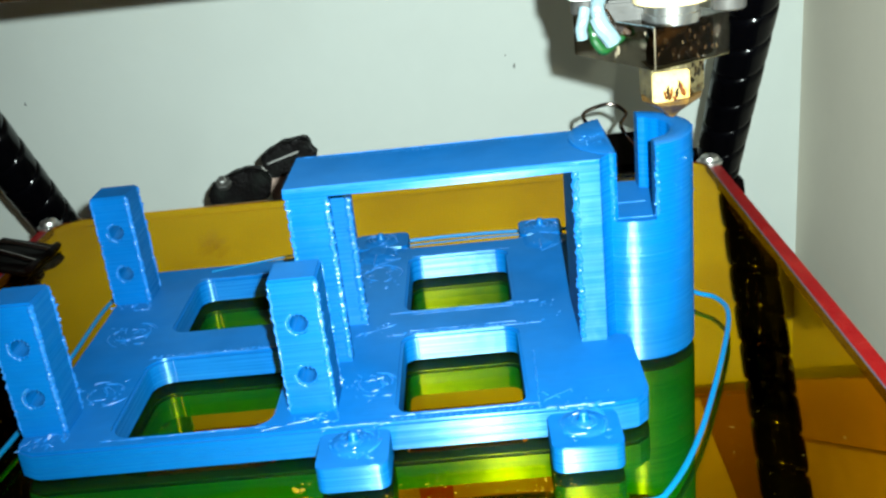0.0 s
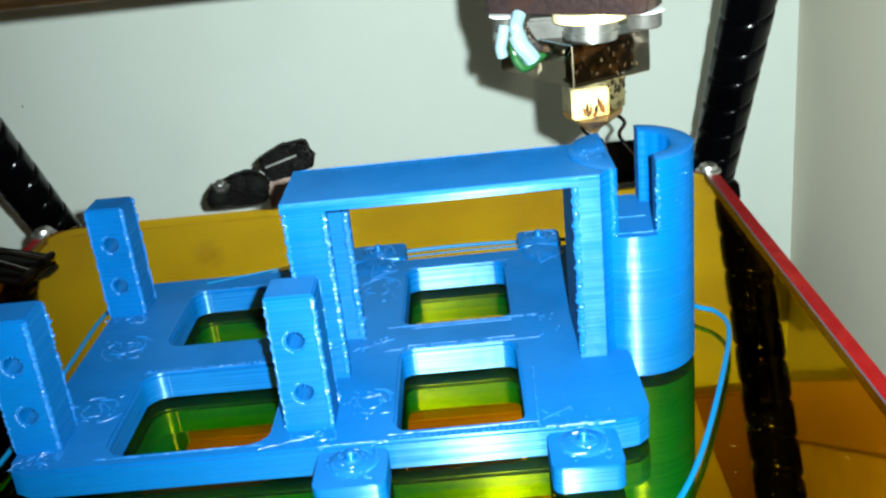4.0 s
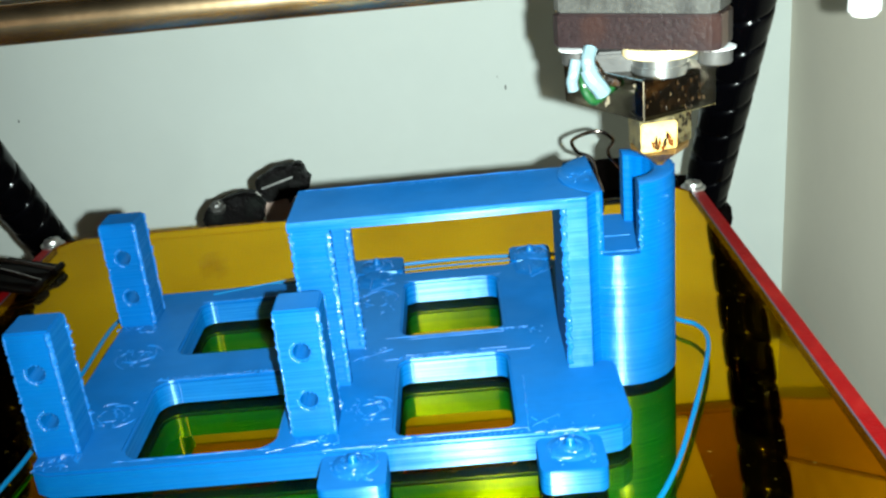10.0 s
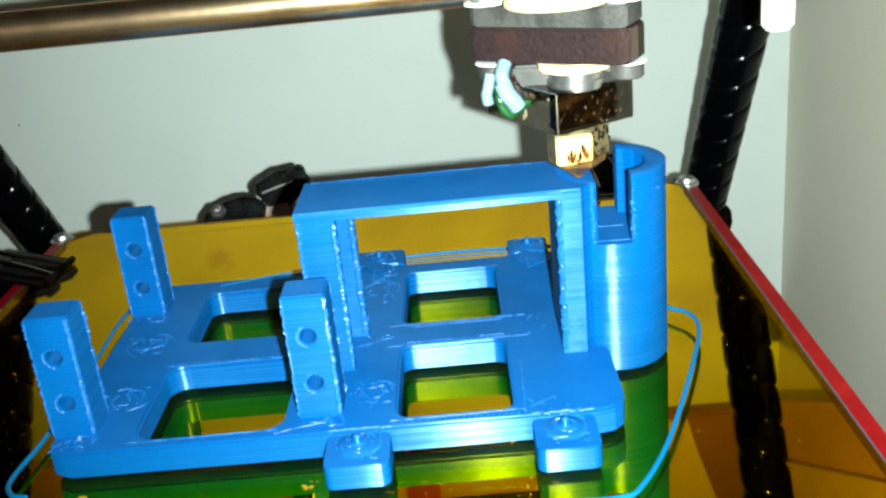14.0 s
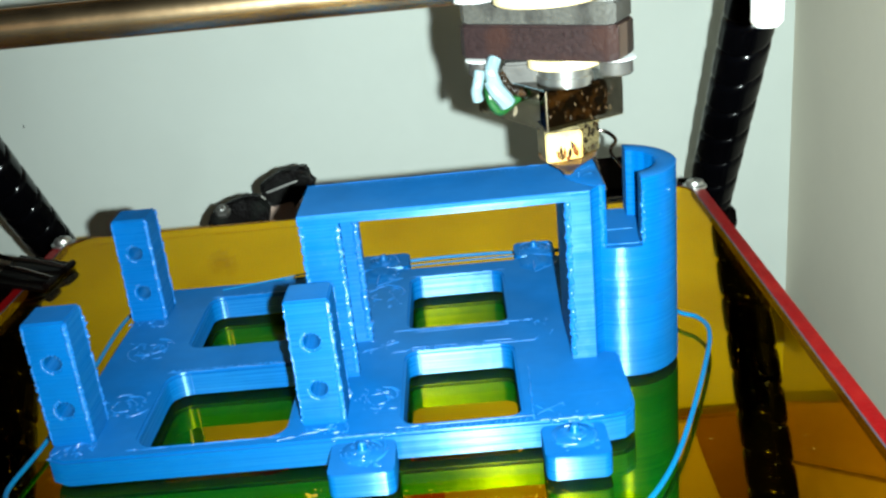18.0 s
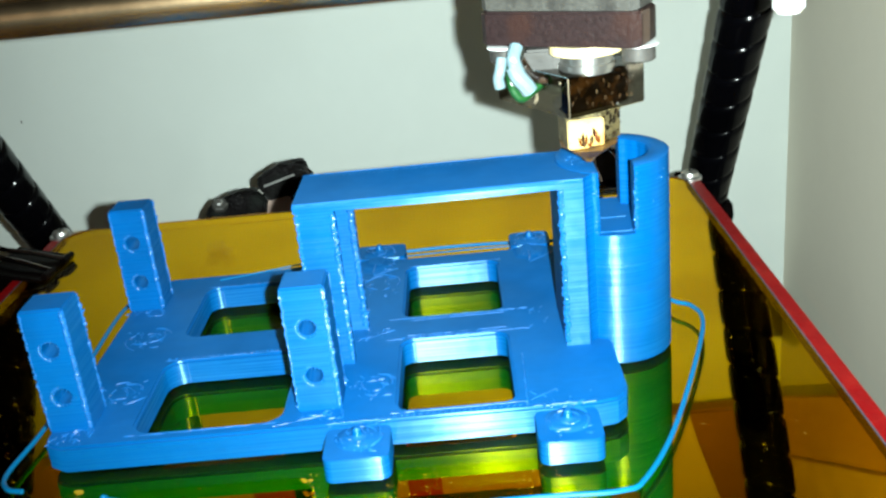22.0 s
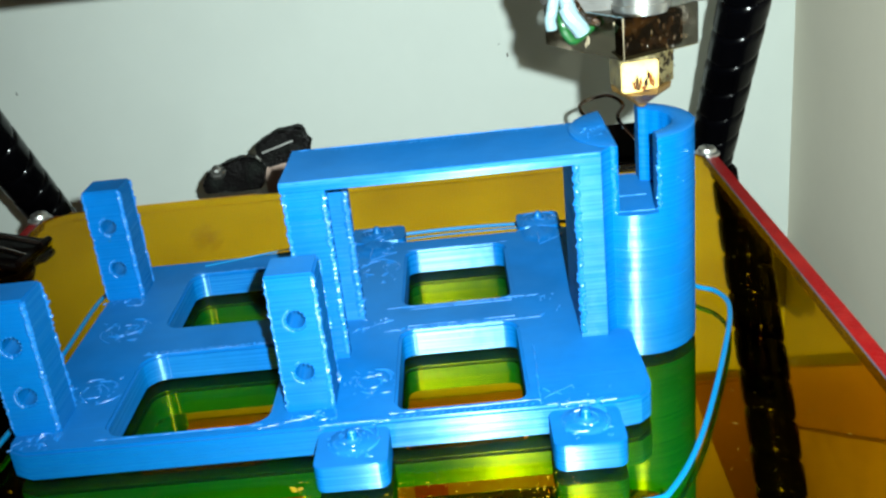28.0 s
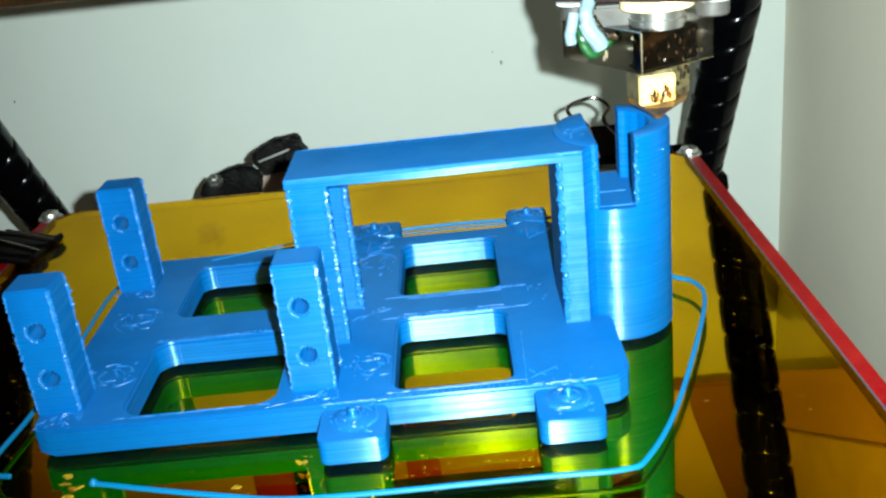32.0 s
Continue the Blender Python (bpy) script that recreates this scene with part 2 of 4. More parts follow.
M_BRASSDARK = mat("sooty_brass", (0.115, 0.092, 0.04), 0.45, 0.3, 0.85, 3600, 0.8, 0.4, blotch=(0.010, 0.006, 0.002))
M_BURNT = mat("burnt_plastic", (0.005, 0.0026, 0.0008), 0.25, 0, 0.9, 3000, 0.8, 0.16, blotch=(0.045, 0.019, 0.004))
M_NOZZLE = mat("gold_brass_nozzle", (0.16, 0.085, 0.02), 0.3, 0.5, 0.9, 2600, 0.8, 0.4, blotch=(0.018, 0.011, 0.014))
M_GOLD = mat("crumpled_amber_tape", (0.19, 0.115, 0.0006), 0.35, 0.0, 0.8, 900, 0.6, 0.15, blotch=(0.04, 0.014, 0.0003))
M_DULLCREAM = mat("dull_cream_mark", (0.20, 0.165, 0.11), 0.4, 0, 0.4, 900, 0.3)
M_CRUST = mat("brown_crust", (0.028, 0.014, 0.005), 0.2, 0, 0.8, 2000, 0.6, 0.5, blotch=(0.06, 0.04, 0.02))
M_TAN = mat("tan_chamfer_highlight", (0.055, 0.035, 0.026), 0.4, 0, 0.3, 400, 0.3, 0.3)
M_COPPER = mat("brown_copper_board", (0.10, 0.045, 0.03), 0.4, 0, 0.2)


def film_material(name, tint, gloss=0.12, gloss_amount=1.0, ior=1.5, dust=0.0, dust_colour=(0.5, 0.33, 0.05), dust_scale=800, dust_from=0.69):
    """A clear coloured film: lets light through in its own colour, with a gloss on top."""
    m = bpy.data.materials.new(name)
    m.use_nodes = True
    nt = m.node_tree
    out = nt.nodes["Material Output"]
    tr, gl, mx = (nt.nodes.new(k) for k in ("ShaderNodeBsdfTransparent", "ShaderNodeBsdfGlossy", "ShaderNodeMixShader"))
    nz, rp, tcx, mxc = nt.nodes.new("ShaderNodeTexNoise"), nt.nodes.new("ShaderNodeMapRange"), nt.nodes.new("ShaderNodeTexCoord"), nt.nodes.new("ShaderNodeMix")
    mxc.data_type = "RGBA"
    nz.inputs["Scale"].default_value, nz.inputs["Detail"].default_value = 26, 5
    rp.inputs["From Min"].default_value, rp.inputs["From Max"].default_value = 0.45, 0.75
    nt.links.new(tcx.outputs["Object"], nz.inputs["Vector"])
    nt.links.new(nz.outputs["Fac"], rp.inputs["Value"])
    nt.links.new(rp.outputs["Result"], mxc.inputs["Factor"])
    mxc.inputs["A"].default_value = (*tint, 1)
    mxc.inputs["B"].default_value = (tint[0] * 0.84, tint[1] * 0.79, tint[2] * 0.7, 1)
    nt.links.new(mxc.outputs["Result"], tr.inputs["Color"])
    gl.inputs["Roughness"].default_value = gloss
    fres, amount = nt.nodes.new("ShaderNodeFresnel"), nt.nodes.new("ShaderNodeMath")
    fres.inputs["IOR"].default_value = ior
    amount.operation = "MULTIPLY"
    amount.inputs[1].default_value = gloss_amount
    nt.links.new(fres.outputs["Fac"], amount.inputs[0])
    nt.links.new(amount.outputs["Value"], mx.inputs["Fac"])
    nt.links.new(tr.outputs["BSDF"], mx.inputs[1])
    nt.links.new(gl.outputs["BSDF"], mx.inputs[2])
    if dust:
        dn, dr, df, dm = nt.nodes.new("ShaderNodeTexNoise"), nt.nodes.new("ShaderNodeMapRange"), nt.nodes.new("ShaderNodeBsdfDiffuse"), nt.nodes.new("ShaderNodeMixShader")
        dn.inputs["Scale"].default_value, dn.inputs["Detail"].default_value = dust_scale, 5
        dr.inputs["From Min"].default_value, dr.inputs["From Max"].default_value, dr.inputs["To Max"].default_value = dust_from, dust_from + 0.08, dust
        df.inputs["Color"].default_value = (*dust_colour, 1)
        nt.links.new(tcx.outputs["Object"], dn.inputs["Vector"])
        nt.links.new(dn.outputs["Fac"], dr.inputs["Value"])
        nt.links.new(dr.outputs["Result"], dm.inputs["Fac"])
        nt.links.new(mx.outputs["Shader"], dm.inputs[1])
        nt.links.new(df.outputs["BSDF"], dm.inputs[2])
        mx = dm
    nt.links.new(mx.outputs[0], out.inputs["Surface"])
    return m


M_KAPTON = film_material("amber_tape", (0.925, 0.69, 0.003), 0.02, 0.15, 1.5, 0.12)
M_CLEAR = film_material("clear_resin", (0.50, 0.46, 0.40), 0.06, 0.7, 1.5)


# ---- mesh helpers, in millimetres ----
def part(name, bm, material, parent=None, label=""):
    bm.normal_update()
    for e in bm.edges:
        if len(e.link_faces) == 2 and e.calc_face_angle(0) > 0.55:
            e.smooth = False
    me = bpy.data.meshes.new(name)
    for v in bm.verts:
        v.co *= MM
    bm.to_mesh(me)
    bm.free()
    for m in material if isinstance(material, (list, tuple)) else (material,):
        me.materials.append(m)
    ob = new(name, me)
    ob.parent = parent
    if label:
        ob["label"] = label
    return ob


def box(x0, x1, y0, y1, z0, z1, bevel=0.3, seg=2):
    bm = bmesh.new()
    bmesh.ops.create_cube(bm, size=1, matrix=Matrix.LocRotScale(((x0 + x1) / 2, (y0 + y1) / 2, (z0 + z1) / 2), None, (x1 - x0, y1 - y0, z1 - z0)))
    if bevel:
        bmesh.ops.bevel(bm, geom=bm.edges[:], offset=bevel, segments=seg, affect="EDGES", clamp_overlap=True)
    return bm


def rounded(x0, x1, y0, y1, r, n=5):
    pts = []
    for cx, cy, a in ((x1 - r, y1 - r, 0), (x0 + r, y1 - r, 90), (x0 + r, y0 + r, 180), (x1 - r, y0 + r, 270)):
        for k in range(n + 1):
            w = radians(a + 90 * k / n)
            pts.append((cx + r * math.cos(w), cy + r * math.sin(w)))
    return pts


def slab(outer, holes, z0, z1, bevel=0.35):
    """A plate of any outline with holes right through it and softened upper rims."""
    bm = bmesh.new()
    edges = []
    for loop in (outer, *holes):
        vs = [bm.verts.new((x, y, z0)) for x, y in loop]
        edges += [bm.edges.new((vs[i], vs[(i + 1) % len(vs)])) for i in range(len(vs))]
    bmesh.ops.triangle_fill(bm, use_beauty=True, edges=edges)
    faces = bm.faces[:]
    up = bmesh.ops.extrude_face_region(bm, geom=faces)
    top = [g for g in up["geom"] if isinstance(g, bmesh.types.BMVert)]
    for v in top:
        v.co.z = z1
    bmesh.ops.recalc_face_normals(bm, faces=bm.faces[:])
    if bevel:
        rim = [e for e in bm.edges if len(e.link_faces) == 2 and e.calc_face_angle(0) > 1.0]
        bmesh.ops.bevel(bm, geom=rim, offset=bevel, segments=2, affect="EDGES", clamp_overlap=True)
    for fc in bm.faces:
        fc.smooth = True
    return bm


def lathe(profile, n=32, centre=(0, 0), turn=None):
    """A turned shape about z from (radius, height) pairs."""
    bm = bmesh.new()
    rings = []
    for r, z in profile:
        rings.append([bm.verts.new((r * math.cos(2 * math.pi * k / n), r * math.sin(2 * math.pi * k / n), z)) for k in range(n)])
    for a, b in zip(rings, rings[1:]):
        for k in range(n):
            bm.faces.new((a[k], a[(k + 1) % n], b[(k + 1) % n], b[k]))
    bm.faces.new(rings[0][::-1])
    bm.faces.new(rings[-1])
    bmesh.ops.remove_doubles(bm, verts=bm.verts[:], dist=1e-4)
    bmesh.ops.recalc_face_normals(bm, faces=bm.faces[:])
    for fc in bm.faces:
        fc.smooth = True
    if turn is not None:
        bmesh.ops.transform(bm, matrix=turn, verts=bm.verts[:])
    bmesh.ops.translate(bm, vec=(centre[0], centre[1], 0), verts=bm.verts[:])
    return bm


def tube(points, radius, n=10):
    """A round strand along a smooth line through the points."""
    pts = [Vector(p) for p in points]
    line = []
    for i in range(len(pts) - 1):
        p0, p1, p2, p3 = pts[max(i - 1, 0)], pts[i], pts[i + 1], pts[min(i + 2, len(pts) - 1)]
        for k in range(8):
            u = k / 8
            line.append(0.5 * (2 * p1 + (p2 - p0) * u + (2 * p0 - 5 * p1 + 4 * p2 - p3) * u * u + (3 * p1 - p0 - 3 * p2 + p3) * u ** 3))
    line.append(pts[-1])
    bm = bmesh.new()
    rings = []
    for i, p in enumerate(line):
        d = (line[min(i + 1, len(line) - 1)] - line[max(i - 1, 0)]).normalized()
        side = d.cross(Vector((0.13, 0.21, 1))).normalized()
        up = side.cross(d)
        rings.append([bm.verts.new(p + radius * (math.cos(2 * math.pi * k / n) * side + math.sin(2 * math.pi * k / n) * up)) for k in range(n)])
    for a, b in zip(rings, rings[1:]):
        for k in range(n):
            bm.faces.new((a[k], a[(k + 1) % n], b[(k + 1) % n], b[k])).smooth = True
    bm.faces.new(rings[0][::-1])
    bm.faces.new(rings[-1])
    bmesh.ops.recalc_face_normals(bm, faces=bm.faces[:])
    return bm


def join(bm, other):
    """Adds the second bmesh to the first."""
    me = bpy.data.meshes.new("tmp")
    other.to_mesh(me)
    other.free()
    bm.from_mesh(me)
    bpy.data.meshes.remove(me)
    return bm


def thing(name, label, category, group="", kind=""):
    return tagged(new(name), label, category, group, kind)


# ---- the room: wall behind, wall beside, table, unseen far walls and ceiling ----
WALL_Y, WALL_X = 210.0, 202.0
tagged(part("wall_north", box(-1600, WALL_X, WALL_Y, WALL_Y + 100, -900, 1500, 0), M_WALL), "plain matt white painted wall behind the printer", "wall", kind="structure")
tagged(part("wall_east", box(WALL_X, WALL_X + 100, -2200, WALL_Y + 100, -900, 1500, 0), M_SIDEWALL), "plain matt off-white painted side wall", "wall", kind="structure")
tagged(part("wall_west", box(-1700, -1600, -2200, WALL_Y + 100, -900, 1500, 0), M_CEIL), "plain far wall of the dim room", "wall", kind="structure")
# Opening added in this unseen wall so the world's warm fill reaches the printer.
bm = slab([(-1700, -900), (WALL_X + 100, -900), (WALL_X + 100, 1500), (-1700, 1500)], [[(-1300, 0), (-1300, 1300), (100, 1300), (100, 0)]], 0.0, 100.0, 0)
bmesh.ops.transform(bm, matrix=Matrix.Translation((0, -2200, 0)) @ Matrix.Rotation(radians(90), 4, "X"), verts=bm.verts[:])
tagged(part("wall_south", bm, M_CEIL), "unseen plain wall, its opening added to let warm fill light in", "wall", kind="structure")
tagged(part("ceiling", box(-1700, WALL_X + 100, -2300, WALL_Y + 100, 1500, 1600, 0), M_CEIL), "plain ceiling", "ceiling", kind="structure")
tagged(part("floor", box(-1700, WALL_X + 100, -2300, WALL_Y + 100, -1000, -900, 0), M_FLOOR), "dark floor", "floor", kind="structure")
tagged(part("table", box(-700, WALL_X - 2, -330, WALL_Y - 2, -430, -400, 1), M_FLOOR), "dark wooden table top under the printer", "table", kind="structure")


# ---- the heated bed with its mirror ----
GLASS = 6.8
bed = thing("heated_bed", "red circuit-board heated bed carrying a mirror under amber polyimide tape", "printer bed")


def sheet(outline, z):
    """A film: one skin with a turned-down rim."""
    bm = bmesh.new()
    top = [bm.verts.new((x, y, z)) for x, y in outline]
    low = [bm.verts.new((x, y, z - 1.28)) for x, y in outline]
    bm.faces.new(top)
    for i in range(len(top)):
        j = (i + 1) % len(top)
        bm.faces.new((low[i], low[j], top[j], top[i]))
    bmesh.ops.recalc_face_normals(bm, faces=bm.faces[:])
    return bm


BOARD = 4.3


def build_bed():
    part("circuit_board", slab(rounded(-103, 104.3, -216, -8.2, 2.5), [], 2.7, BOARD, 0.15), M_RED, bed, "red circuit board with worn edges")
    part("board_layer", slab(rounded(-102.8, 104.1, -215.8, -8.4, 2.5), [], 1.1, 2.66, 0.1), M_PCBEDGE, bed, "grey layer under the red board")
    corner = rounded(-96.4, 98.8, -211.7, -13.2, 8.0, 8)
    part("mirror", slab(rounded(-96.4, 98.8, -211.7, -10.8, 8.0, 8), [], BOARD + 0.02, GLASS - 1.3, 0.03), M_MIRROR, bed, "mirror pane")
    part("amber_tape", sheet(corner, GLASS), M_KAPTON, bed, "clear amber polyimide tape over the mirror")
    part("tape_edge", box(-90.0, 91.5, -13.4, -13.1, GLASS - 0.06, GLASS + 0.06, 0.03), M_AMBEREDGE, bed, "folded orange edge of the tape")
    for x in (-96.92, 98.82):
        part("glass_edge", box(x, x + 0.5, -210, -18, BOARD + 0.02, GLASS - 0.1, 0.05), M_PCBEDGE, bed, "grey ground edge of the glass")
    part("glass_edge", box(-88, 90, -212.22, -211.72, BOARD + 0.02, GLASS - 0.1, 0.05), M_PCBEDGE, bed, "grey ground edge of the glass")
    for x in (-100.4, 101.7):
        for y in (-10.8, -213):
            z = BOARD
            sc = part("screw", lathe([(2.0, z + 0.8), (2.7, z + 0.9), (2.75, z + 1.5), (2.4, z + 2.2), (1.5, z + 2.6), (0, z + 2.65)], 24, (x, y)), M_STEEL, bed, "zinc pan-head screw")
            part("washer", lathe([(1.6, z + 0.02), (3.7, z + 0.02), (3.7, z + 0.7), (1.6, z + 0.75)], 24, (x, y)), M_STEEL, sc)
            part("drive_slot", box(x - 1.3, x + 1.3, y - 0.22, y + 0.22, z + 2.55, z + 2.7, 0), M_BLACKMETAL, sc)
            part("drive_slot", box(x - 0.22, x + 0.22, y - 1.3, y + 1.3, z + 2.55, z + 2.7, 0), M_BLACKMETAL, sc)


build_bed()

# ---- the blue printed bracket ----
PT = 12.4
bracket = thing("printed_bracket", "bright blue plastic bracket being printed on the mirror bed", "3d print")
CX, CY, CR, CI = 61.0, -118.3, 11.3, 7.4


def ring_piece(edge, z0, z_front, z_back, r_out=CR + 0.02, r_in=CI, right=True):
    """The part of a round wall on one side of a straight slot; its top may climb from front to back."""
    sgn = 1 if right else -1
    d = sgn * (edge - CX)
    a_out, a_in = math.acos(d / r_out), math.acos(d / r_in)
    bm = bmesh.new()
    cols = []
    n = 48
    for k in range(n + 1):
        u = k / n
        wo, wi = -a_out + 2 * a_out * u, -a_in + 2 * a_in * u
        z1 = z_front + (z_back - z_front) * (u * u * (3 - 2 * u))
        o = (CX + sgn * r_out * math.cos(wo), CY + r_out * math.sin(wo))
        rr = r_in + 0.07 * math.sin(k * 0.9)
        i = (CX + sgn * rr * math.cos(wi), CY + rr * math.sin(wi))
        om = (o[0] * 0.8 + i[0] * 0.2, o[1] * 0.8 + i[1] * 0.2)
        im = (o[0] * 0.2 + i[0] * 0.8, o[1] * 0.2 + i[1] * 0.8)
        cols.append([bm.verts.new(p) for p in ((*o, z0), (*o, z1 - 0.9), (*o, z1 - 0.35), (*om, z1), (*im, z1), (*i, z1 - 0.35), (*i, z1 - 0.9), (*i, z0))])
    for a, b in zip(cols, cols[1:]):
        for j in range(8):
            fc = bm.faces.new((a[j], b[j], b[(j + 1) % 8], a[(j + 1) % 8]))
            fc.smooth = j != 7
    bm.faces.new(cols[0])
    bm.faces.new(cols[-1][::-1])
    bmesh.ops.recalc_face_normals(bm, faces=bm.faces[:])
    return bm


def seam(x, y, z0, z1, size=0.42, step=0.75, jitter=0.22):
    """The lumpy bead where each layer starts and ends: an uneven strand with blobs sunk in it."""
    bm = bmesh.new()
    n, rings, blobs, z = 7, [], [], z0
    while z < z1:
        r = size * (1.0 + 0.35 * noise.noise(Vector((x, y, z * 0.8))) + random.uniform(-0.12, 0.12))
        px, py = x + random.gauss(0, jitter * 0.4), y + random.gauss(0, jitter * 0.4)
        for dz, k in ((0.0, 0.9), (0.14, 1.0), (0.3, 1.0)):
            rings.append([bm.verts.new((px + r * k * math.cos(2 * math.pi * j / n), py + r * k * math.sin(2 * math.pi * j / n), z + dz)) for j in range(n)])
        if random.random() < 0.12:
            b = size * random.uniform(0.5, 1.1)
            blobs.append((b, (px + random.uniform(-jitter, jitter), py - 0.3 * b, z + 0.2)))
        z += 0.45
    for a, b in zip(rings, rings[1:]):
        for j in range(n):
            bm.faces.new((a[j], a[(j + 1) % n], b[(j + 1) % n], b[j]))
    bm.faces.new(rings[0][::-1])
    bm.faces.new(rings[-1])
    for b, place in blobs:
        bmesh.ops.create_icosphere(bm, subdivisions=2, radius=b, matrix=Matrix.Translation(place))
    for fc in bm.faces:
        fc.smooth = True
    return bm


def layered(outline, z0, z1, pitch=0.45, bulge=0.06, jitter=0.004):
    """An upright wall of stacked strands: each layer bulges, and none lies quite on the one below."""
    if sum(p[0] * q[1] - q[0] * p[1] for p, q in zip(outline, outline[1:] + outline[:1])) < 0:
        outline = outline[::-1]
    pts = []
    for p, q in zip(outline, outline[1:] + outline[:1]):
        k = max(1, int(math.hypot(q[0] - p[0], q[1] - p[1]) / 1.6))
        pts += [Vector((p[0] + (q[0] - p[0]) * i / k, p[1] + (q[1] - p[1]) * i / k)) for i in range(k)]
    m = len(pts)
    out = []
    for i in range(m):
        d = (pts[(i + 1) % m] - pts[i]).normalized() + (pts[i] - pts[i - 1]).normalized()
        out.append(Vector((d.y, -d.x)).normalized())
    bm = bmesh.new()
    rings, z = [], z0
    while z < z1 - 0.01:
        shift, phase = random.gauss(0, jitter), random.uniform(0, 9)
        h = min(pitch, z1 - z)
        for u, k in ((0.04, -bulge), (0.3, 0.0), (0.7, 0.0), (0.96, -bulge)):
            ring = []
            for i in range(m):
                off = k + shift + jitter * math.sin(i * 0.8 + phase)
                ring.append(bm.verts.new((pts[i].x + out[i].x * off, pts[i].y + out[i].y * off, z + h * u)))
            rings.append(ring)
        z += pitch
    for a, b in zip(rings, rings[1:]):
        for i in range(m):
            bm.faces.new((a[i], a[(i + 1) % m], b[(i + 1) % m], b[i])).smooth = True
    bm.faces.new(rings[0][::-1])
    bm.faces.new(rings[-1])
    bmesh.ops.recalc_face_normals(bm, faces=bm.faces[:])
    return bm


def scar(x, y, r, z=None, a0=0, a1=360, thick=0.2):
    """A rough ring left on the top skin: broken arcs of a raised strand."""
    z = PT if z is None else z
    bm = bmesh.new()
    a = a0 + random.uniform(-40, 40)
    end = a + (a1 - a0) * 1.15
    while a < end:
        span = random.uniform(18, 75)
        rr, drift = r * random.uniform(0.72, 1.18), random.uniform(-0.3, 0.3)
        k = max(3, int(span / 14))
        arc = []
        for i in range(k + 1):
            w, q = radians(a + span * i / k), rr * (1 + drift * i / k) + random.gauss(0, 0.06)
            lift = thick * (0.55 if 0 < i < k else -0.7) * random.uniform(0.3, 1.1)
            arc.append((x + q * math.cos(w), y + q * math.sin(w), z + lift - thick * 0.35))
        join(bm, tube(arc, thick * random.uniform(0.8, 1.3), 6))
        a += span * random.uniform(0.4, 1.3) + random.uniform(0, 45)
    for k in range(int(r * 2)):
        w, rr, b = radians(random.uniform(a0, a1)), r + random.gauss(0, 0.25), random.uniform(0.7, 1.5) * thick
        bmesh.ops.create_icosphere(bm, subdivisions=1, radius=1.0, matrix=Matrix.Translation((x + rr * math.cos(w), y + rr * math.sin(w), z)) @ Matrix.Rotation(w, 4, "Z") @ Matrix.Diagonal((b, b * random.uniform(1, 3), b * 0.7, 1)))
    for fc in bm.faces:
        fc.smooth = True
    return bm


def ridge(x0, y0, x1, y1, z=None, thick=0.2):
    """A raised strand that dips in and out of the skin."""
    z = PT if z is None else z
    ln = math.hypot(x1 - x0, y1 - y0)
    n = max(4, int(ln / 1.2))
    bm = tube([(x0 + (x1 - x0) * k / n + random.uniform(-0.1, 0.1), y0 + (y1 - y0) * k / n + random.uniform(-0.1, 0.1), z - 0.05 + random.uniform(-0.1, 0.08)) for k in range(n + 1)], thick * 0.8, 6)
    for k in range(int(ln / 3)):
        u, rr = random.random(), random.uniform(0.1, 0.22)
        bmesh.ops.create_icosphere(bm, subdivisions=1, radius=rr, matrix=Matrix.Translation((x0 + (x1 - x0) * u + random.gauss(0, 0.1), y0 + (y1 - y0) * u + random.gauss(0, 0.15), z)))
    for fc in bm.faces:
        fc.smooth = True
    return bm


def stitches(x0, y0, x1, y1, step=1.15, z=None):
    """The row of short loops where the infill turns back along an edge."""
    z = PT if z is None else z
    bm = bmesh.new()
    n = int(math.hypot(x1 - x0, y1 - y0) / step)
    for k in range(n):
        u = (k + random.uniform(0.3, 0.7)) / n
        m = Matrix.Translation((x0 + (x1 - x0) * u, y0 + (y1 - y0) * u + random.uniform(-0.08, 0.08), z)) @ Matrix.Rotation(random.uniform(0.3, 0.9), 4, "Z")
        bmesh.ops.create_icosphere(bm, subdivisions=1, radius=1.0, matrix=m @ Matrix.Diagonal((random.uniform(0.28, 0.5), 0.2, random.uniform(0.1, 0.2), 1)))
    for fc in bm.faces:
        fc.smooth = True
    return bm


def crumbs(cx, cy, w, d, n, z=None):
    """Small burrs and short curls of plastic."""
    bm = bmesh.new()
    z = PT if z is None else z
    for _ in range(n):
        r = random.uniform(0.1, 0.26)
        m = Matrix.Translation((cx + random.uniform(-w, w), cy + random.uniform(-d, d), z - 0.03)) @ Matrix.Rotation(random.uniform(0, 3.1), 4, "Z") @ Matrix.Diagonal((r * random.uniform(1.2, 4.5), r, r * 0.7, 1))
        bmesh.ops.create_icosphere(bm, subdivisions=2, radius=1.0, matrix=m)
    for fc in bm.faces:
        fc.smooth = True
    return bm


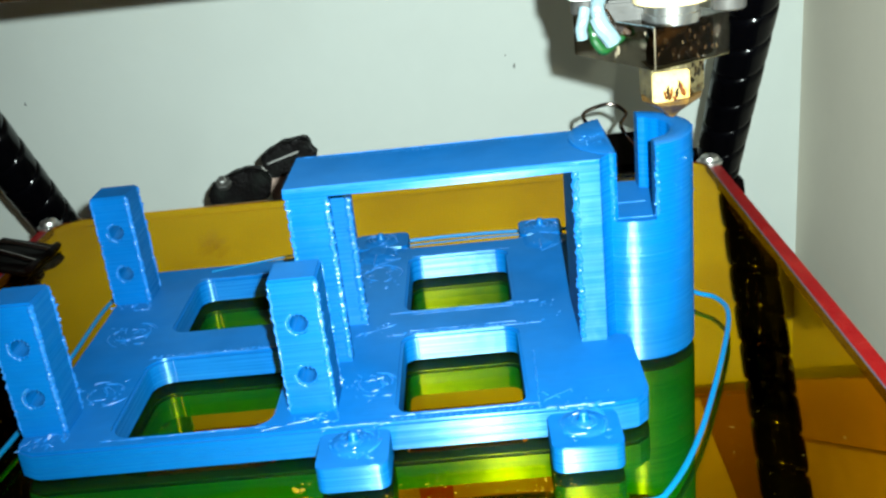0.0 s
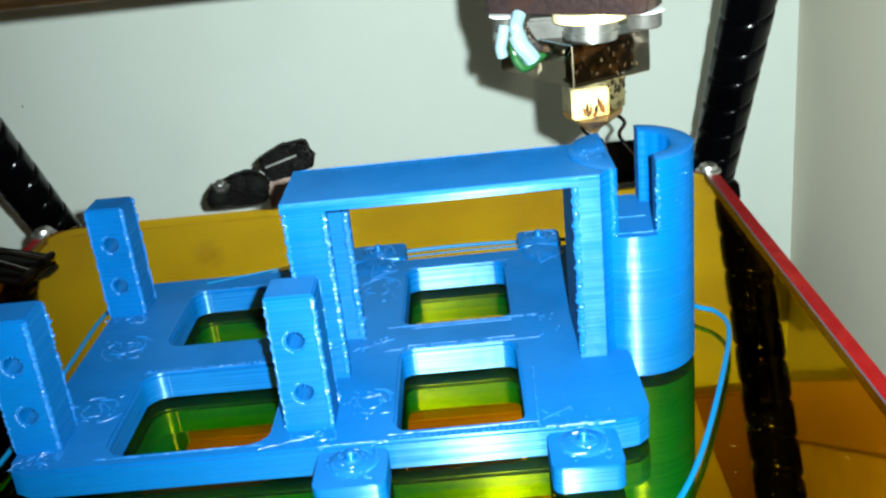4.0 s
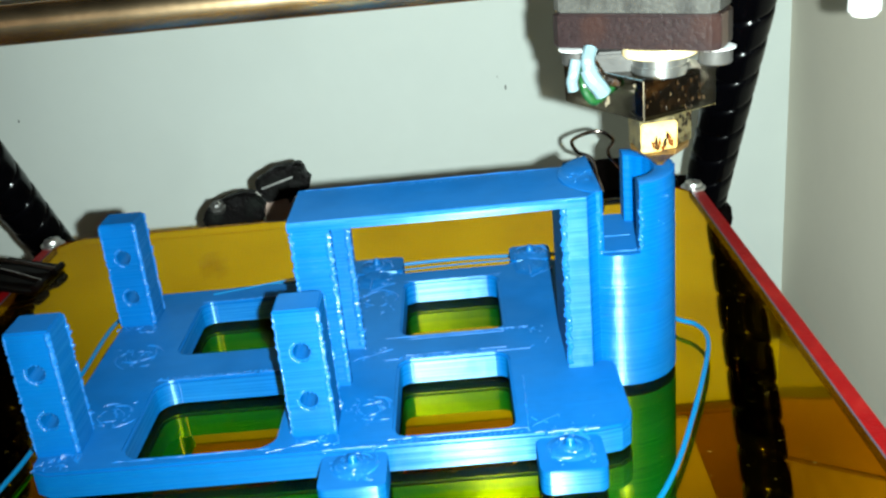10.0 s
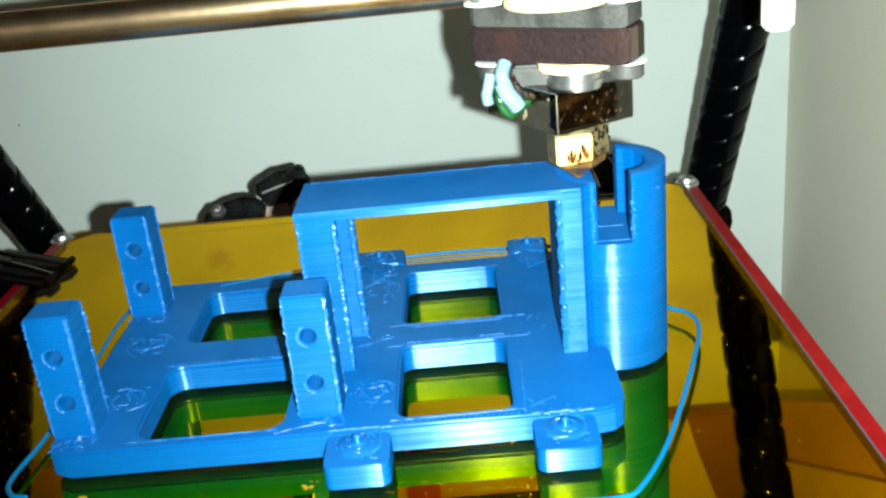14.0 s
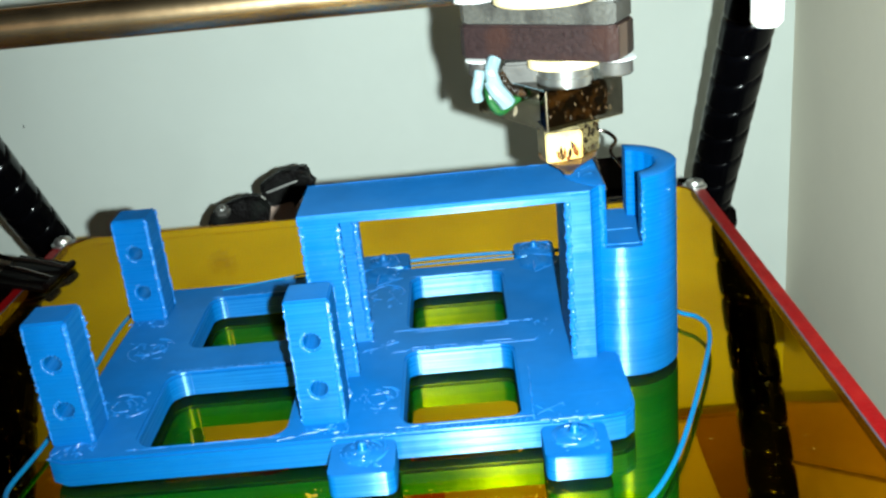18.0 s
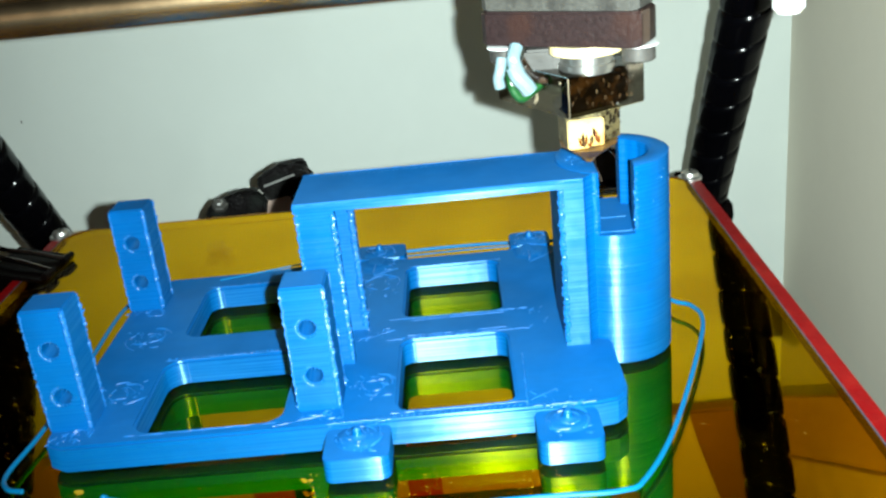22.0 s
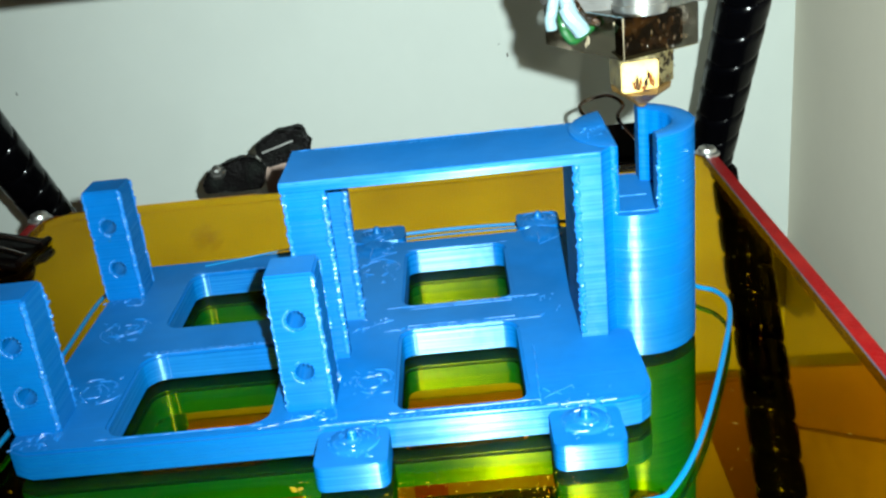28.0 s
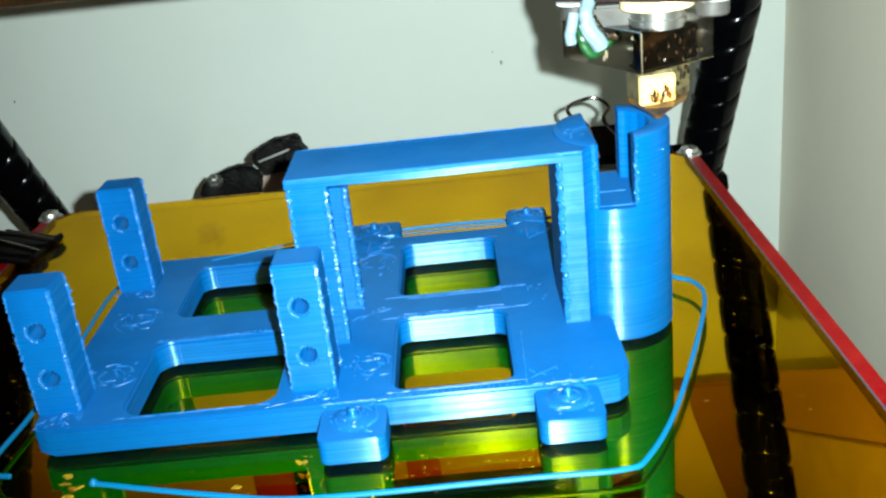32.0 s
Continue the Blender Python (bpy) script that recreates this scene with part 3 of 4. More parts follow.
def upright(x, y):
    """A square post with two bolt holes bored right through from the front."""
    holes = []
    for zc in (19.8, 29.7):
        holes.append([(1.65 * math.cos(2 * math.pi * k / 16) + random.uniform(-0.1, 0.1), zc + 1.65 * math.sin(2 * math.pi * k / 16)) for k in range(16)][::-1])
    bm = slab([(-4.2, PT - 0.4), (4.2, PT - 0.4), (4.2, 38.0), (-4.2, 38.0)], holes, 0.0, 8.0, 0.35)
    bmesh.ops.transform(bm, matrix=Matrix.Translation((x, y + 8.0, 0)) @ Matrix.Rotation(radians(90), 4, "X"), verts=bm.verts[:])
    post = part("upright_post", bm, M_BLUE, bracket)
    part("seam", seam(x + 4.0, y + 7.8, PT + 0.5, 37.5, 0.45, 0.8, 0.3), M_BEAD, post)
    part("seam", seam(x + 3.8, y + 0.25, PT + 0.5, 37.5, 0.52, 0.32, 0.16), M_BEAD, post)
    part("seam", seam(x - 4.0, y + 0.2, PT + 0.5, 37.5, 0.27, 0.6, 0.2), M_BEAD, post)
    for zc in (19.8, 29.7):
        bm = bmesh.new()
        for k in range(14):
            w = 2 * math.pi * k / 14
            bmesh.ops.create_icosphere(bm, subdivisions=1, radius=random.uniform(0.1, 0.24), matrix=Matrix.Translation((x + 1.75 * math.cos(w), y + 0.05, zc + 1.75 * math.sin(w))))
        for k in range(9):
            w = radians(random.uniform(110, 260))
            bmesh.ops.create_icosphere(bm, subdivisions=2, radius=1, matrix=Matrix.Translation((x + 2.1 * math.cos(w), y + 0.02, zc + 2.1 * math.sin(w))) @ Matrix.Rotation(-w, 4, "Y") @ Matrix.Diagonal((0.22, 0.16, random.uniform(0.3, 0.7), 1)))
        for fc in bm.faces:
            fc.smooth = True
        part("hole_rim", bm, M_BEAD, post)
    part("foot_scar", join(scar(x + 2.5, y - 2.0, 2.2, PT), crumbs(x, y - 1.5, 4.5, 1.0, 9)), M_BEAD, post)


def lug(x0, x1, y0, y1, front):
    """A fixing ear with a low ringed boss, a standing pin and a small gable behind it."""
    cx, cy = (x0 + x1) / 2, (y0 + y1) / 2
    top = PT - 0.9 if front else PT + 0.8
    ear = part("lug", slab(rounded(x0, x1, y0, y1, 1.7, 4), [], GLASS, top, 0.45), M_BLUE, bracket)
    by = cy + (1.4 if front else -0.6)
    part("boss", lathe([(4.7, top - 0.2), (3.7, top + 0.3), (2.0, top + 0.55), (1.2, top + 0.7), (0.95, top + 0.9), (0.8, top + 1.9), (0.5, top + 2.2), (0, top + 2.25)], 28, (cx, by)), M_BLUE, ear)
    part("boss_scar", join(join(scar(cx, by, 3.8, top + 0.28, thick=0.2), scar(cx, by, 2.0, top + 0.5, thick=0.16)), crumbs(cx, cy, 4, 3.5, 16, top + 0.15)), M_BEAD, ear)
    ye = y1 if front else y0
    if not front:
        bm = bmesh.new()
        low = [bm.verts.new(p) for p in ((x0 - 0.6, ye + 0.8, PT - 0.2), (x1 + 0.6, ye + 0.8, PT - 0.2), (x1 - 1.5, ye - 5.5, PT - 0.1), (cx - 1.0, ye - 9.0, PT - 0.1), (x0 + 0.5, ye - 6.5, PT - 0.1))]
        peak = [bm.verts.new((cx - 0.6, ye + 0.4, PT + 1.1)), bm.verts.new((cx + 0.4, ye - 3.4, PT + 0.8))]
        for f in ((0, 5, 1), (1, 5, 6, 2), (2, 6, 3), (3, 6, 4), (4, 6, 5, 0)):
            bm.faces.new([(low + peak)[k] for k in f])
        bm.faces.new(low)
        bmesh.ops.recalc_face_normals(bm, faces=bm.faces[:])
        part("gable", bm, M_BLUE, ear)
        part("gable_ridge", join(join(ridge(cx - 1, ye - 9, x1 - 1.5, ye - 5.5, PT, 0.22), ridge(cx - 0.6, ye, cx - 1, ye - 8.6, PT + 0.6, 0.2)), crumbs(cx, ye - 3.5, 4.5, 3.5, 16, PT + 0.35)), M_BEAD, ear)
    part("lug_fillet", join(crumbs(cx, ye, 5.4, 0.7, 12, PT), ridge(x0, ye + 0.3, x1, ye + 0.3, PT - 0.04, 0.2)), M_BEAD, ear)


def build_bracket():
    outer = [(-52.3, -78), (-52.3, -148.6), (-51.4, -151.4), (-48.4, -153.1), (52, -153.1), (55.6, -152.4), (57.4, -150.6), (58.1, -147.6), (58.1, -78), (56, -75.5), (-50, -75.5)]
    wins = [rounded(14.8, 37, -149.6, -121.8, 2.5)[::-1], rounded(14.8, 37, -110, -82.3, 2.5)[::-1],
            rounded(-35.8, -7.3, -149.8, -122, 4)[::-1], rounded(-34.8, -7.3, -110, -84, 3)[::-1]]
    plate = part("base_plate", slab(outer, wins, GLASS, PT, 0.5), M_BLUE, bracket)
    for x, y in ((-31.6, -122.1), (-31.6, -84.1), (17.4, -121.9), (17.4, -82.4)):
        part("seam", seam(x, y, GLASS + 0.4, PT - 0.3, 0.13, 0.3, 0.05), M_BEAD, plate)
    for x, y, r in ((-42.6, -134, 4.4), (-43.4, -109, 4.4), (10.0, -140, 4.2), (8.6, -90, 4.2), (-42.6, -134, 2.3), (-43.4, -109, 2.6), (9.6, -140, 2.0)):
        tagged(part("skin_scar", scar(x, y, r, thick=0.16), M_BEAD, plate), kind="stuff")
    for x0, y0, x1, y1 in ((13.6, -150.9, 39, -150.6), (39, -151.5, 39.6, -132), (11.4, -121.0, 42, -120.7), (11.6, -111.0, 42.4, -110.7), (16, -119.6, 37, -119.3), (16, -112.2, 37, -112.0), (5, -120, 13, -116), (40, -150, 45, -147),
                           (-37, -150.9, -8, -150.6), (-36.5, -121.4, -8, -121.2), (-35, -83.2, -6, -83.0), (14, -81.5, 38, -81.3), (-8.5, -151.8, 2, -149)):
        part("skin_ridge", ridge(x0, y0, x1, y1), M_BEAD, plate)
    for cx, cy, w, d, n in ((-43, -134, 6, 5, 9), (-44, -109, 5, 6, 9), (9, -140, 4, 5, 8), (46, -150, 7, 3, 10), (10, -116, 5, 4, 8), (44, -115, 3, 5, 8), (9, -92, 4, 6, 10), (-48, -150.8, 3.4, 1.6, 10)):
        part("skin_roughness", crumbs(cx, cy, w, d, n), M_BEAD, plate)
    for x0, y0, x1, y1 in ((14, -151.9, 39.5, -151.9), (12, -120.4, 42, -120.4), (12, -111.2, 42, -111.2), (-36, -120.6, -8, -120.6)):
        part("edge_stitching", stitches(x0, y0, x1, y1), M_BEAD, plate)
    # Added unseen lips keep the window's reflection from showing beneath the front rail.
    for x0, x1 in ((-34.5, -8.6), (16, 35.8)):
        part("hidden_blocker_lip", box(x0, x1, -149.9, -146.6, GLASS + 0.02, GLASS + 0.34, 0.05), M_BLUE, plate)
    lug(1.8, 13.7, -163.6, -152.8, True)
    lug(40.0, 51.6, -163.6, -152.8, True)
    lug(0.8, 14.0, -76.0, -66.8, False)
    lug(41.0, 51.2, -76.0, -66.8, False)
    upright(-48.0, -147.1)
    upright(-48.0, -93.4)
    upright(0.0, -147.4)

    # the deck, sagging a little between its legs
    bm = bmesh.new()
    rows = []
    for k in range(25):
        x = -2.4 + 56.0 * k / 24
        sag = 0.15 * math.sin(math.pi * min(1, max(0, (x - 2) / 48))) if x < 50 else 0
        rows.append([bm.verts.new(p) for p in ((x, -130.7, 46.1 - sag), (x, -130.9, 47.3 - 0.3 * sag), (x, -130.2, 47.9 - 0.3 * sag), (x, -111.3, 47.9 - 0.2 * sag), (x, -110.8, 47.4), (x, -111, 46.1 - sag))])
    for a, b in zip(rows, rows[1:]):
        for j in range(6):
            bm.faces.new((a[j], b[j], b[(j + 1) % 6], a[(j + 1) % 6]))
    bm.faces.new(rows[0])
    bm.faces.new(rows[-1][::-1])
    bmesh.ops.recalc_face_normals(bm, faces=bm.faces[:])
    deck = part("bridge_deck", bm, M_BLUE, bracket)
    part("deck_ridge", ridge(-1, -111.8, 49, -111.6, 47.85, 0.25), M_BEAD, deck)
    part("edge_stitching", stitches(4, -113.4, 49, -113.2, 1.0, 47.8), M_BEAD, deck)
    part("edge_stitching", stitches(-1, -129.6, 47, -129.7, 1.4, 47.75), M_BEAD, deck)
    part("deck_ridge", ridge(-2, -130.4, 50, -130.6, 47.6, 0.25), M_BEAD, deck)
    for k in range(5):
        part("hanging_thread", ridge(3 + 3 * k, -129.5 + 3.5 * k, 48, -129.2 + 3.5 * k, 45.9, 0.2), M_BLUE, deck)
    leg = part("bridge_leg", layered([(-2.2, -130), (5.4, -130), (5.4, -127.2), (1.4, -127.2), (1.4, -114.6), (7.2, -114.6), (7.2, -111.6), (-2.2, -111.6)], PT - 0.5, 45.9), M_BLUE, bracket)
    part("seam", seam(-2.0, -129.8, PT + 1, 45.5, 0.42, 0.4, 0.3), M_BEAD, leg)
    part("seam", seam(5.0, -129.7, PT + 1, 45.3, 0.62, 0.42, 0.28), M_BEAD, leg)
    part("seam", seam(6.6, -114.3, PT + 1, 45.3, 0.75, 0.42, 0.34), M_BEAD, leg)
    leg = part("bridge_leg", layered([(48.8, -130.6), (53.6, -130.6), (54.2, -129.4), (55.4, -128.4), (57, -127.6), (57, -112), (48.8, -112)], PT - 0.5, 47.8), M_BLUE, bracket)
    part("seam", seam(49.2, -130.4, PT + 1, 45.5, 0.6, 0.4, 0.28), M_BEAD, leg)
    profile, z = [(0, GLASS), (CR - 0.25, GLASS)], GLASS
    while z < 35.0:
        w = random.gauss(0, 0.012)
        profile += [(CR - 0.035 + w, z + 0.02), (CR + w, z + 0.14), (CR + w, z + 0.31), (CR - 0.035 + w, z + 0.43)]
        z += 0.45
    tower = part("tower", lathe(profile + [(0, profile[-1][1])], 96, (CX, CY)), M_BLUE, bracket)
    part("floor_ridge", ridge(56.6, CY - 9, 63.3, CY - 9, 35.2, 0.2), M_BLUE, tower)
    part("floor_ridge", ridge(56.6, CY - 1, 63.3, CY - 1, 35.2, 0.2), M_BLUE, tower)
    wall_a = part("tower_wall", ring_piece(63.6, 34.9, 49.3, 49.6, right=True), M_BLUE, bracket)
    part("seam", seam(63.9, CY - 10.75, 35.6, 49, 0.34, 0.28, 0.38), M_BEAD, wall_a)
    bm = bmesh.new()
    for _ in range(40):
        z, r = random.uniform(36.5, 49.2), random.uniform(0.12, 0.26)
        bmesh.ops.create_icosphere(bm, subdivisions=2, radius=r, matrix=Matrix.Translation((63.85 + random.uniform(-0.15, 0.3), CY - 10.2 + random.gauss(0, 0.7), z)))
        w = random.uniform(-1.0, 0.2)
        if random.random() < 0.4:
            bmesh.ops.create_icosphere(bm, subdivisions=2, radius=r * 0.7, matrix=Matrix.Translation((CX + 11.35 * math.cos(w), CY + 11.35 * math.sin(w), z)))
    for fc in bm.faces:
        fc.smooth = True
    tagged(part("wall_blobs", bm, M_BLUE, wall_a, "rough blobs along the slot"), kind="stuff")
    part("seam", seam(64.0, CY - 7.0, 36, 49, 0.22, 0.6, 0.2), M_BEAD, wall_a)
    part("blob", crumbs(68.5, CY - 8.6, 0.6, 0.3, 5, 45.5), M_BEAD, wall_a)
    wall_b = part("tower_wall", ring_piece(56.4, 34.9, 48.3, 49.1, r_in=4.75, right=False), M_BLUE, bracket)
    part("lip_scar", crumbs(53.4, CY - 2.5, 2.0, 4.5, 12, 48.72), M_BLUE, wall_b)
    part("seam", seam(56.1, CY - 10.15, 35.2, 48.2, 0.3, 0.3, 0.3), M_BEAD, wall_b)


build_bracket()

# ---- skirt strand round the print ----
strand = thing("skirt_strand", "thin loose blue filament strand lying on the mirror round the print", "filament")
part("strand", tube([(-37.7, -163.4, 7.5), (-14.6, -170.1, 7.4), (1.7, -173.2, 7.4), (37.8, -173.2, 7.4), (52.3, -173.3, 7.4), (57.2, -170.2, 7.4), (64.8, -156.7, 7.6), (74.9, -131.7, 8.2), (79.8, -116.4, 8.4), (79.1, -108.6, 8.2), (75.2, -103.2, 7.8),
                     (69.7, -85.8, 7.4), (61.8, -64.0, 7.4), (40.9, -58.9, 7.4), (13.8, -58.4, 7.4), (-17.9, -64.0, 7.4), (-49.3, -68.0, 7.4), (-58.2, -77.9, 7.4), (-58.6, -106.9, 7.4), (-58.4, -136.2, 7.4), (-59.6, -152.4, 7.6), (-57.3, -158.2, 8.0), (-53.8, -159.8, 8.2)], 0.48), M_STRAND, strand)
part("strand_end", lathe([(0, 6.9), (0.7, 7.3), (0.8, 7.8), (0.3, 8.4), (0, 8.5)], 12, (-37.7, -163.4)), M_STRAND, strand)
threads = thing("stray_thread", "fine stray blue thread stretched between two lugs", "filament")
part("thread", tube([(13.5, -70.5, 10.9), (28, -70.6, 11.2), (41.5, -70.3, 11.0)], 0.22, 8), M_STRAND, threads)
part("thread", tube([(-33, -79.5, 12.7), (-20, -77.6, 13.4), (-6, -76.2, 14.6), (-2, -112.5, 15.2)][:3], 0.2, 8), M_STRAND, threads)

# ---- the frame's sloping rods in spiral wrap ----
def spiral_rod(x, y, z, lean=32, tilt=0.0):
    """A rod rising 60 degrees toward the front, wrapped in black spiral band."""
    rod = thing("frame_rod", "sloping printer frame rod in glossy black spiral wrap", "frame rod", "frame rods")
    bm = bmesh.new()
    n, pitch, r0, steps = 48, 12.95, 8.3, 40
    length = 250
    rings = []
    for i in range(int(length / pitch * steps) + 1):
        hgt = i * pitch / steps
        ring = []
        for k in range(n):
            th = 2 * math.pi * k / n
            ph = 2 * ((hgt / pitch - k / n) % 1.0) - 1
            r = r0 - 1.45 * ph ** 8
            ring.append(bm.verts.new((r * math.cos(th), r * math.sin(th), hgt - 110)))
        rings.append(ring)
    for a, b in zip(rings, rings[1:]):
        for k in range(n):
            bm.faces.new((a[k], a[(k + 1) % n], b[(k + 1) % n], b[k])).smooth = True
    part("spiral_wrap", bm, M_BLACK, rod)
    part("core", lathe([(4, -112), (4, 145)], 16), M_DULLSTEEL, rod)
    rod.matrix_world = pose(x * MM, y * MM, z * MM, lean, tilt, 0)
    return rod


spiral_rod(122.3, 35.2, 20.2, 32, 0.3)
spiral_rod(-133.2, 57, -8, 37)

# ---- guide rod and print head ----
guide = thing("guide_rod", "polished steel guide rod, amber reflections tinted into its colour", "guide rod")
part("rod", lathe([(4, -150), (4, 150)], 40, turn=Matrix.Rotation(radians(90), 4, "Y")), M_ROD, guide)
guide.matrix_world = pose(0, -0.095, 0.0850)

head = thing("print_head", "print head with burnt heater block and brass nozzle below brown mount", "print head")


def build_head():
    """At zero travel, x and y in the frame's own space."""
    yaw = Matrix.Translation((66.6, -112, 0)) @ Matrix.Rotation(radians(-8), 4, "Z") @ Matrix.Translation((-66.6, 112, 0))

    def put(name, bm, material, label=""):
        bmesh.ops.transform(bm, matrix=yaw, verts=bm.verts[:])
        return part(name, bm, material, head, label)

    outline = [(51.2, -107.5), (51.8, -109.5), (76.6, -125.2), (78.4, -124.8), (82.2, -118.0), (82.4, -98), (58, -92)]
    part("mount_plate", slab(outline, [], 72.8, 79.2, 0.4), M_LAMINATE, head, "brown laminate mounting plate")
    # Lighter tan strip paints the highlight on the plate's chamfered corner.
    bm = box(-1.9, 1.9, -0.04, 0.3, 73.0, 79.0, 0.03)
    bmesh.ops.transform(bm, matrix=Matrix.Translation((79.6, -122.6, 0)) @ Matrix.Rotation(math.atan2(6.8, 3.8), 4, "Z"), verts=bm.verts[:])
    part("plate_corner", bm, M_TAN, head, "paler strip painting the highlight on the laminate's chamfer")
    part("carriage_block", slab([(x * 0.98 + 1.34, y * 0.98 - 2.16) for x, y in outline], [], 79.3, 83.3, 0.4), M_ALU, head, "cast aluminium carriage block")
    part("carriage_cap", lathe([(9.2, 83.35), (9.6, 83.7), (9.6, 87), (8.8, 88), (0, 88)], 40, (67, -117)), M_CREAM, head, "cream round cap")
    for x, y in ((54.4, -108.8), (78.4, -118.8)):
        part("standoff", lathe([(2.5, 83.35), (2.6, 83.6), (2.6, 97), (0, 97)], 28, (x, y)), M_STEEL, head, "polished steel standoff")
        part("standoff_washer", lathe([(3.9, 83.35), (4.0, 83.5), (3.9, 83.9)], 24, (x, y)), M_WHITE, head)
    part("bearing_block", box(54, 80, -106, -98, 83.4, 97, 1.0), M_LAMINATE, head)
    for x, y in ((55.2, -110.2), (78.6, -120.2)):
        part("washer", lathe([(3.5, 72.45), (3.6, 72.55), (3.5, 72.75)], 24, (x, y)), M_WHITE, head)
        part("bolt", lathe([(1.5, 70.6), (1.6, 69.7), (2.7, 69.7), (3.0, 70.0), (3.0, 72.25)], 28, (x, y)), M_DULLSTEEL, head, "dark socket-head bolt")
    put("insulator", lathe([(6.7, 70.9), (6.9, 71.1), (6.9, 72.7)], 40, (70.2, -113)), M_CREAM, "cream insulator disc")
    put("barrel", lathe([(4.9, 67.2), (4.9, 67.9), (5.3, 68.0), (5.3, 69), (4.9, 69.1), (4.9, 71.0)], 36, (70.2, -113)), M_BARREL, "polished steel barrel")
    put("nozzle", lathe([(0.5, 49.75), (0.9, 49.8), (1.4, 50.5), (5.3, 53.0), (5.6, 54.1)], 6, (69.9, -114)), M_NOZZLE, "sooty brass nozzle")
    r2 = Matrix.Translation((65.6, -120.5, 0)) @ Matrix.Rotation(radians(30), 4, "Z")

    def angled(name, bm, material, m, label=""):
        bmesh.ops.transform(bm, matrix=m, verts=bm.verts[:])
        return part(name, bm, material, head, label)

    angled("heater_core", box(0.6, 14.8, 0.5, 3.6, 60.4, 67.0, 0.5), M_BURNT, r2, "core crusted with burnt brown plastic")
    angled("heater_case", box(0, 18.0, 0, 24.0, 59.9, 67.7, 0.25), M_CLEAR, r2, "clear glossy casing of the heater")
    # Two pale strips paint the highlights along the casing's front corner and top edge.
    angled("case_edge", box(-0.05, 0.12, -0.05, 0.12, 60.0, 67.6, 0.03), M_DULLCREAM, r2, "pale strip painting the highlight on the casing's edge")
    angled("case_edge", box(-0.03, 0.06, 0.2, 15.8, 67.66, 67.75, 0.02), M_SLEEVE, r2, "pale strip painting the highlight on the casing's edge")
    angled("case_edge", box(0.2, 17.8, -0.06, 0.06, 59.85, 59.98, 0.03), M_BRASSDARK, r2, "sooty lower edge of the casing")
    bm = bmesh.new()
    for _ in range(26):
        u, v = random.uniform(0.6, 16.5), random.uniform(60.6, 67.2)
        bmesh.ops.create_icosphere(bm, subdivisions=1, radius=1, matrix=Matrix.Translation((u, -0.02, v)) @ Matrix.Rotation(random.uniform(-0.5, 0.5), 4, "Y") @ Matrix.Diagonal((random.uniform(0.08, 0.3), 0.06, random.uniform(0.1, 0.9), 1)))
    tagged(angled("burnt_drip", bm, M_CRUST, r2, "burnt brown streaks on the casing"), kind="stuff")
    bm = bmesh.new()
    for u, v, a, b in ((10.2, 62.5, 0.5, 0.9), (10.9, 61.6, 0.3, 0.6), (2.5, 66.4, 0.3, 0.3), (16.0, 61.2, 0.5, 0.3)):
        bmesh.ops.create_icosphere(bm, subdivisions=2, radius=1, matrix=Matrix.Translation((-0.02, u, v)) @ Matrix.Diagonal((0.07, a, b, 1)))
    angled("resin_fleck", bm, M_DULLCREAM, r2, "pale fleck on the casing")
    r3 = Matrix.Translation((65.2, -120.2, 0)) @ Matrix.Rotation(radians(10), 4, "Z")
    angled("brass_face", box(0, 7.0, 0, 0.9, 53.9, 59.4, 0.3), M_BRASS, r3, "bright brass face with burnt streaks")
    angled("brass_block", slab([(0.1, 0.9), (6.9, 0.9), (12, 5.2), (8, 11), (0.6, 9.0)], [], 53.8, 59.9, 0.3), M_BRASSDARK, r3, "brass block mottled with soot")
    for nm, mt, lb, spots in (("soot_patch", M_BURNT, "black soot patch on the brass", ((2.7, 55.7, 0.36, 1.3), (3.0, 54.8, 0.5, 0.5), (4.5, 55.4, 0.28, 1.0), (5.0, 56.8, 0.2, 0.8))),
                              ("burnt_drip", M_DRIP, "burnt orange drips on the brass", ((5.3, 56.0, 0.32, 1.5), (3.5, 55.7, 0.2, 1.2), (2.2, 55.2, 0.24, 0.9), (6.0, 55.2, 0.2, 1.0), (4.1, 54.5, 0.5, 0.3)))):
        bm = bmesh.new()
        for u, v, a, b in spots:
            for _ in range(5):
                m = Matrix.Translation((u + random.uniform(-0.15, 0.15), 0.0, v + random.uniform(-0.4, 0.4))) @ Matrix.Rotation(random.uniform(-0.4, 0.2), 4, "Y")
                bmesh.ops.create_icosphere(bm, subdivisions=2, radius=1, matrix=m @ Matrix.Diagonal((a * random.uniform(0.5, 1.0), 0.09, b * random.uniform(0.4, 0.9), 1)))
        angled(nm, bm, mt, r3, lb)
    bm = bmesh.new()
    for _ in range(34):
        u, b = random.random(), random.uniform(0.15, 0.6)
        bmesh.ops.create_icosphere(bm, subdivisions=1, radius=1, matrix=Matrix.Translation((6.9 + 5.1 * u, 0.86 + 4.3 * u, random.uniform(54.2, 59.6))) @ Matrix.Rotation(radians(40), 4, "Z") @ Matrix.Diagonal((b, 0.08, b * random.uniform(0.5, 1.3), 1)))
    tagged(angled("soot_patch", bm, M_BURNT, r3, "black soot spots on the brass"), kind="stuff")
    put("sleeve", tube([(54.9, -118.2, 71.8), (54.3, -118.8, 69), (54.0, -118.8, 68), (54.2, -118.6, 66.3)], 1.05), M_SLEEVE, "white braided sleeve")
    put("sleeve", tube([(57.6, -117, 73.4), (57.0, -118.6, 71.6), (57.4, -119, 69.4)], 1.3), M_SLEEVE, "white braided sleeve")
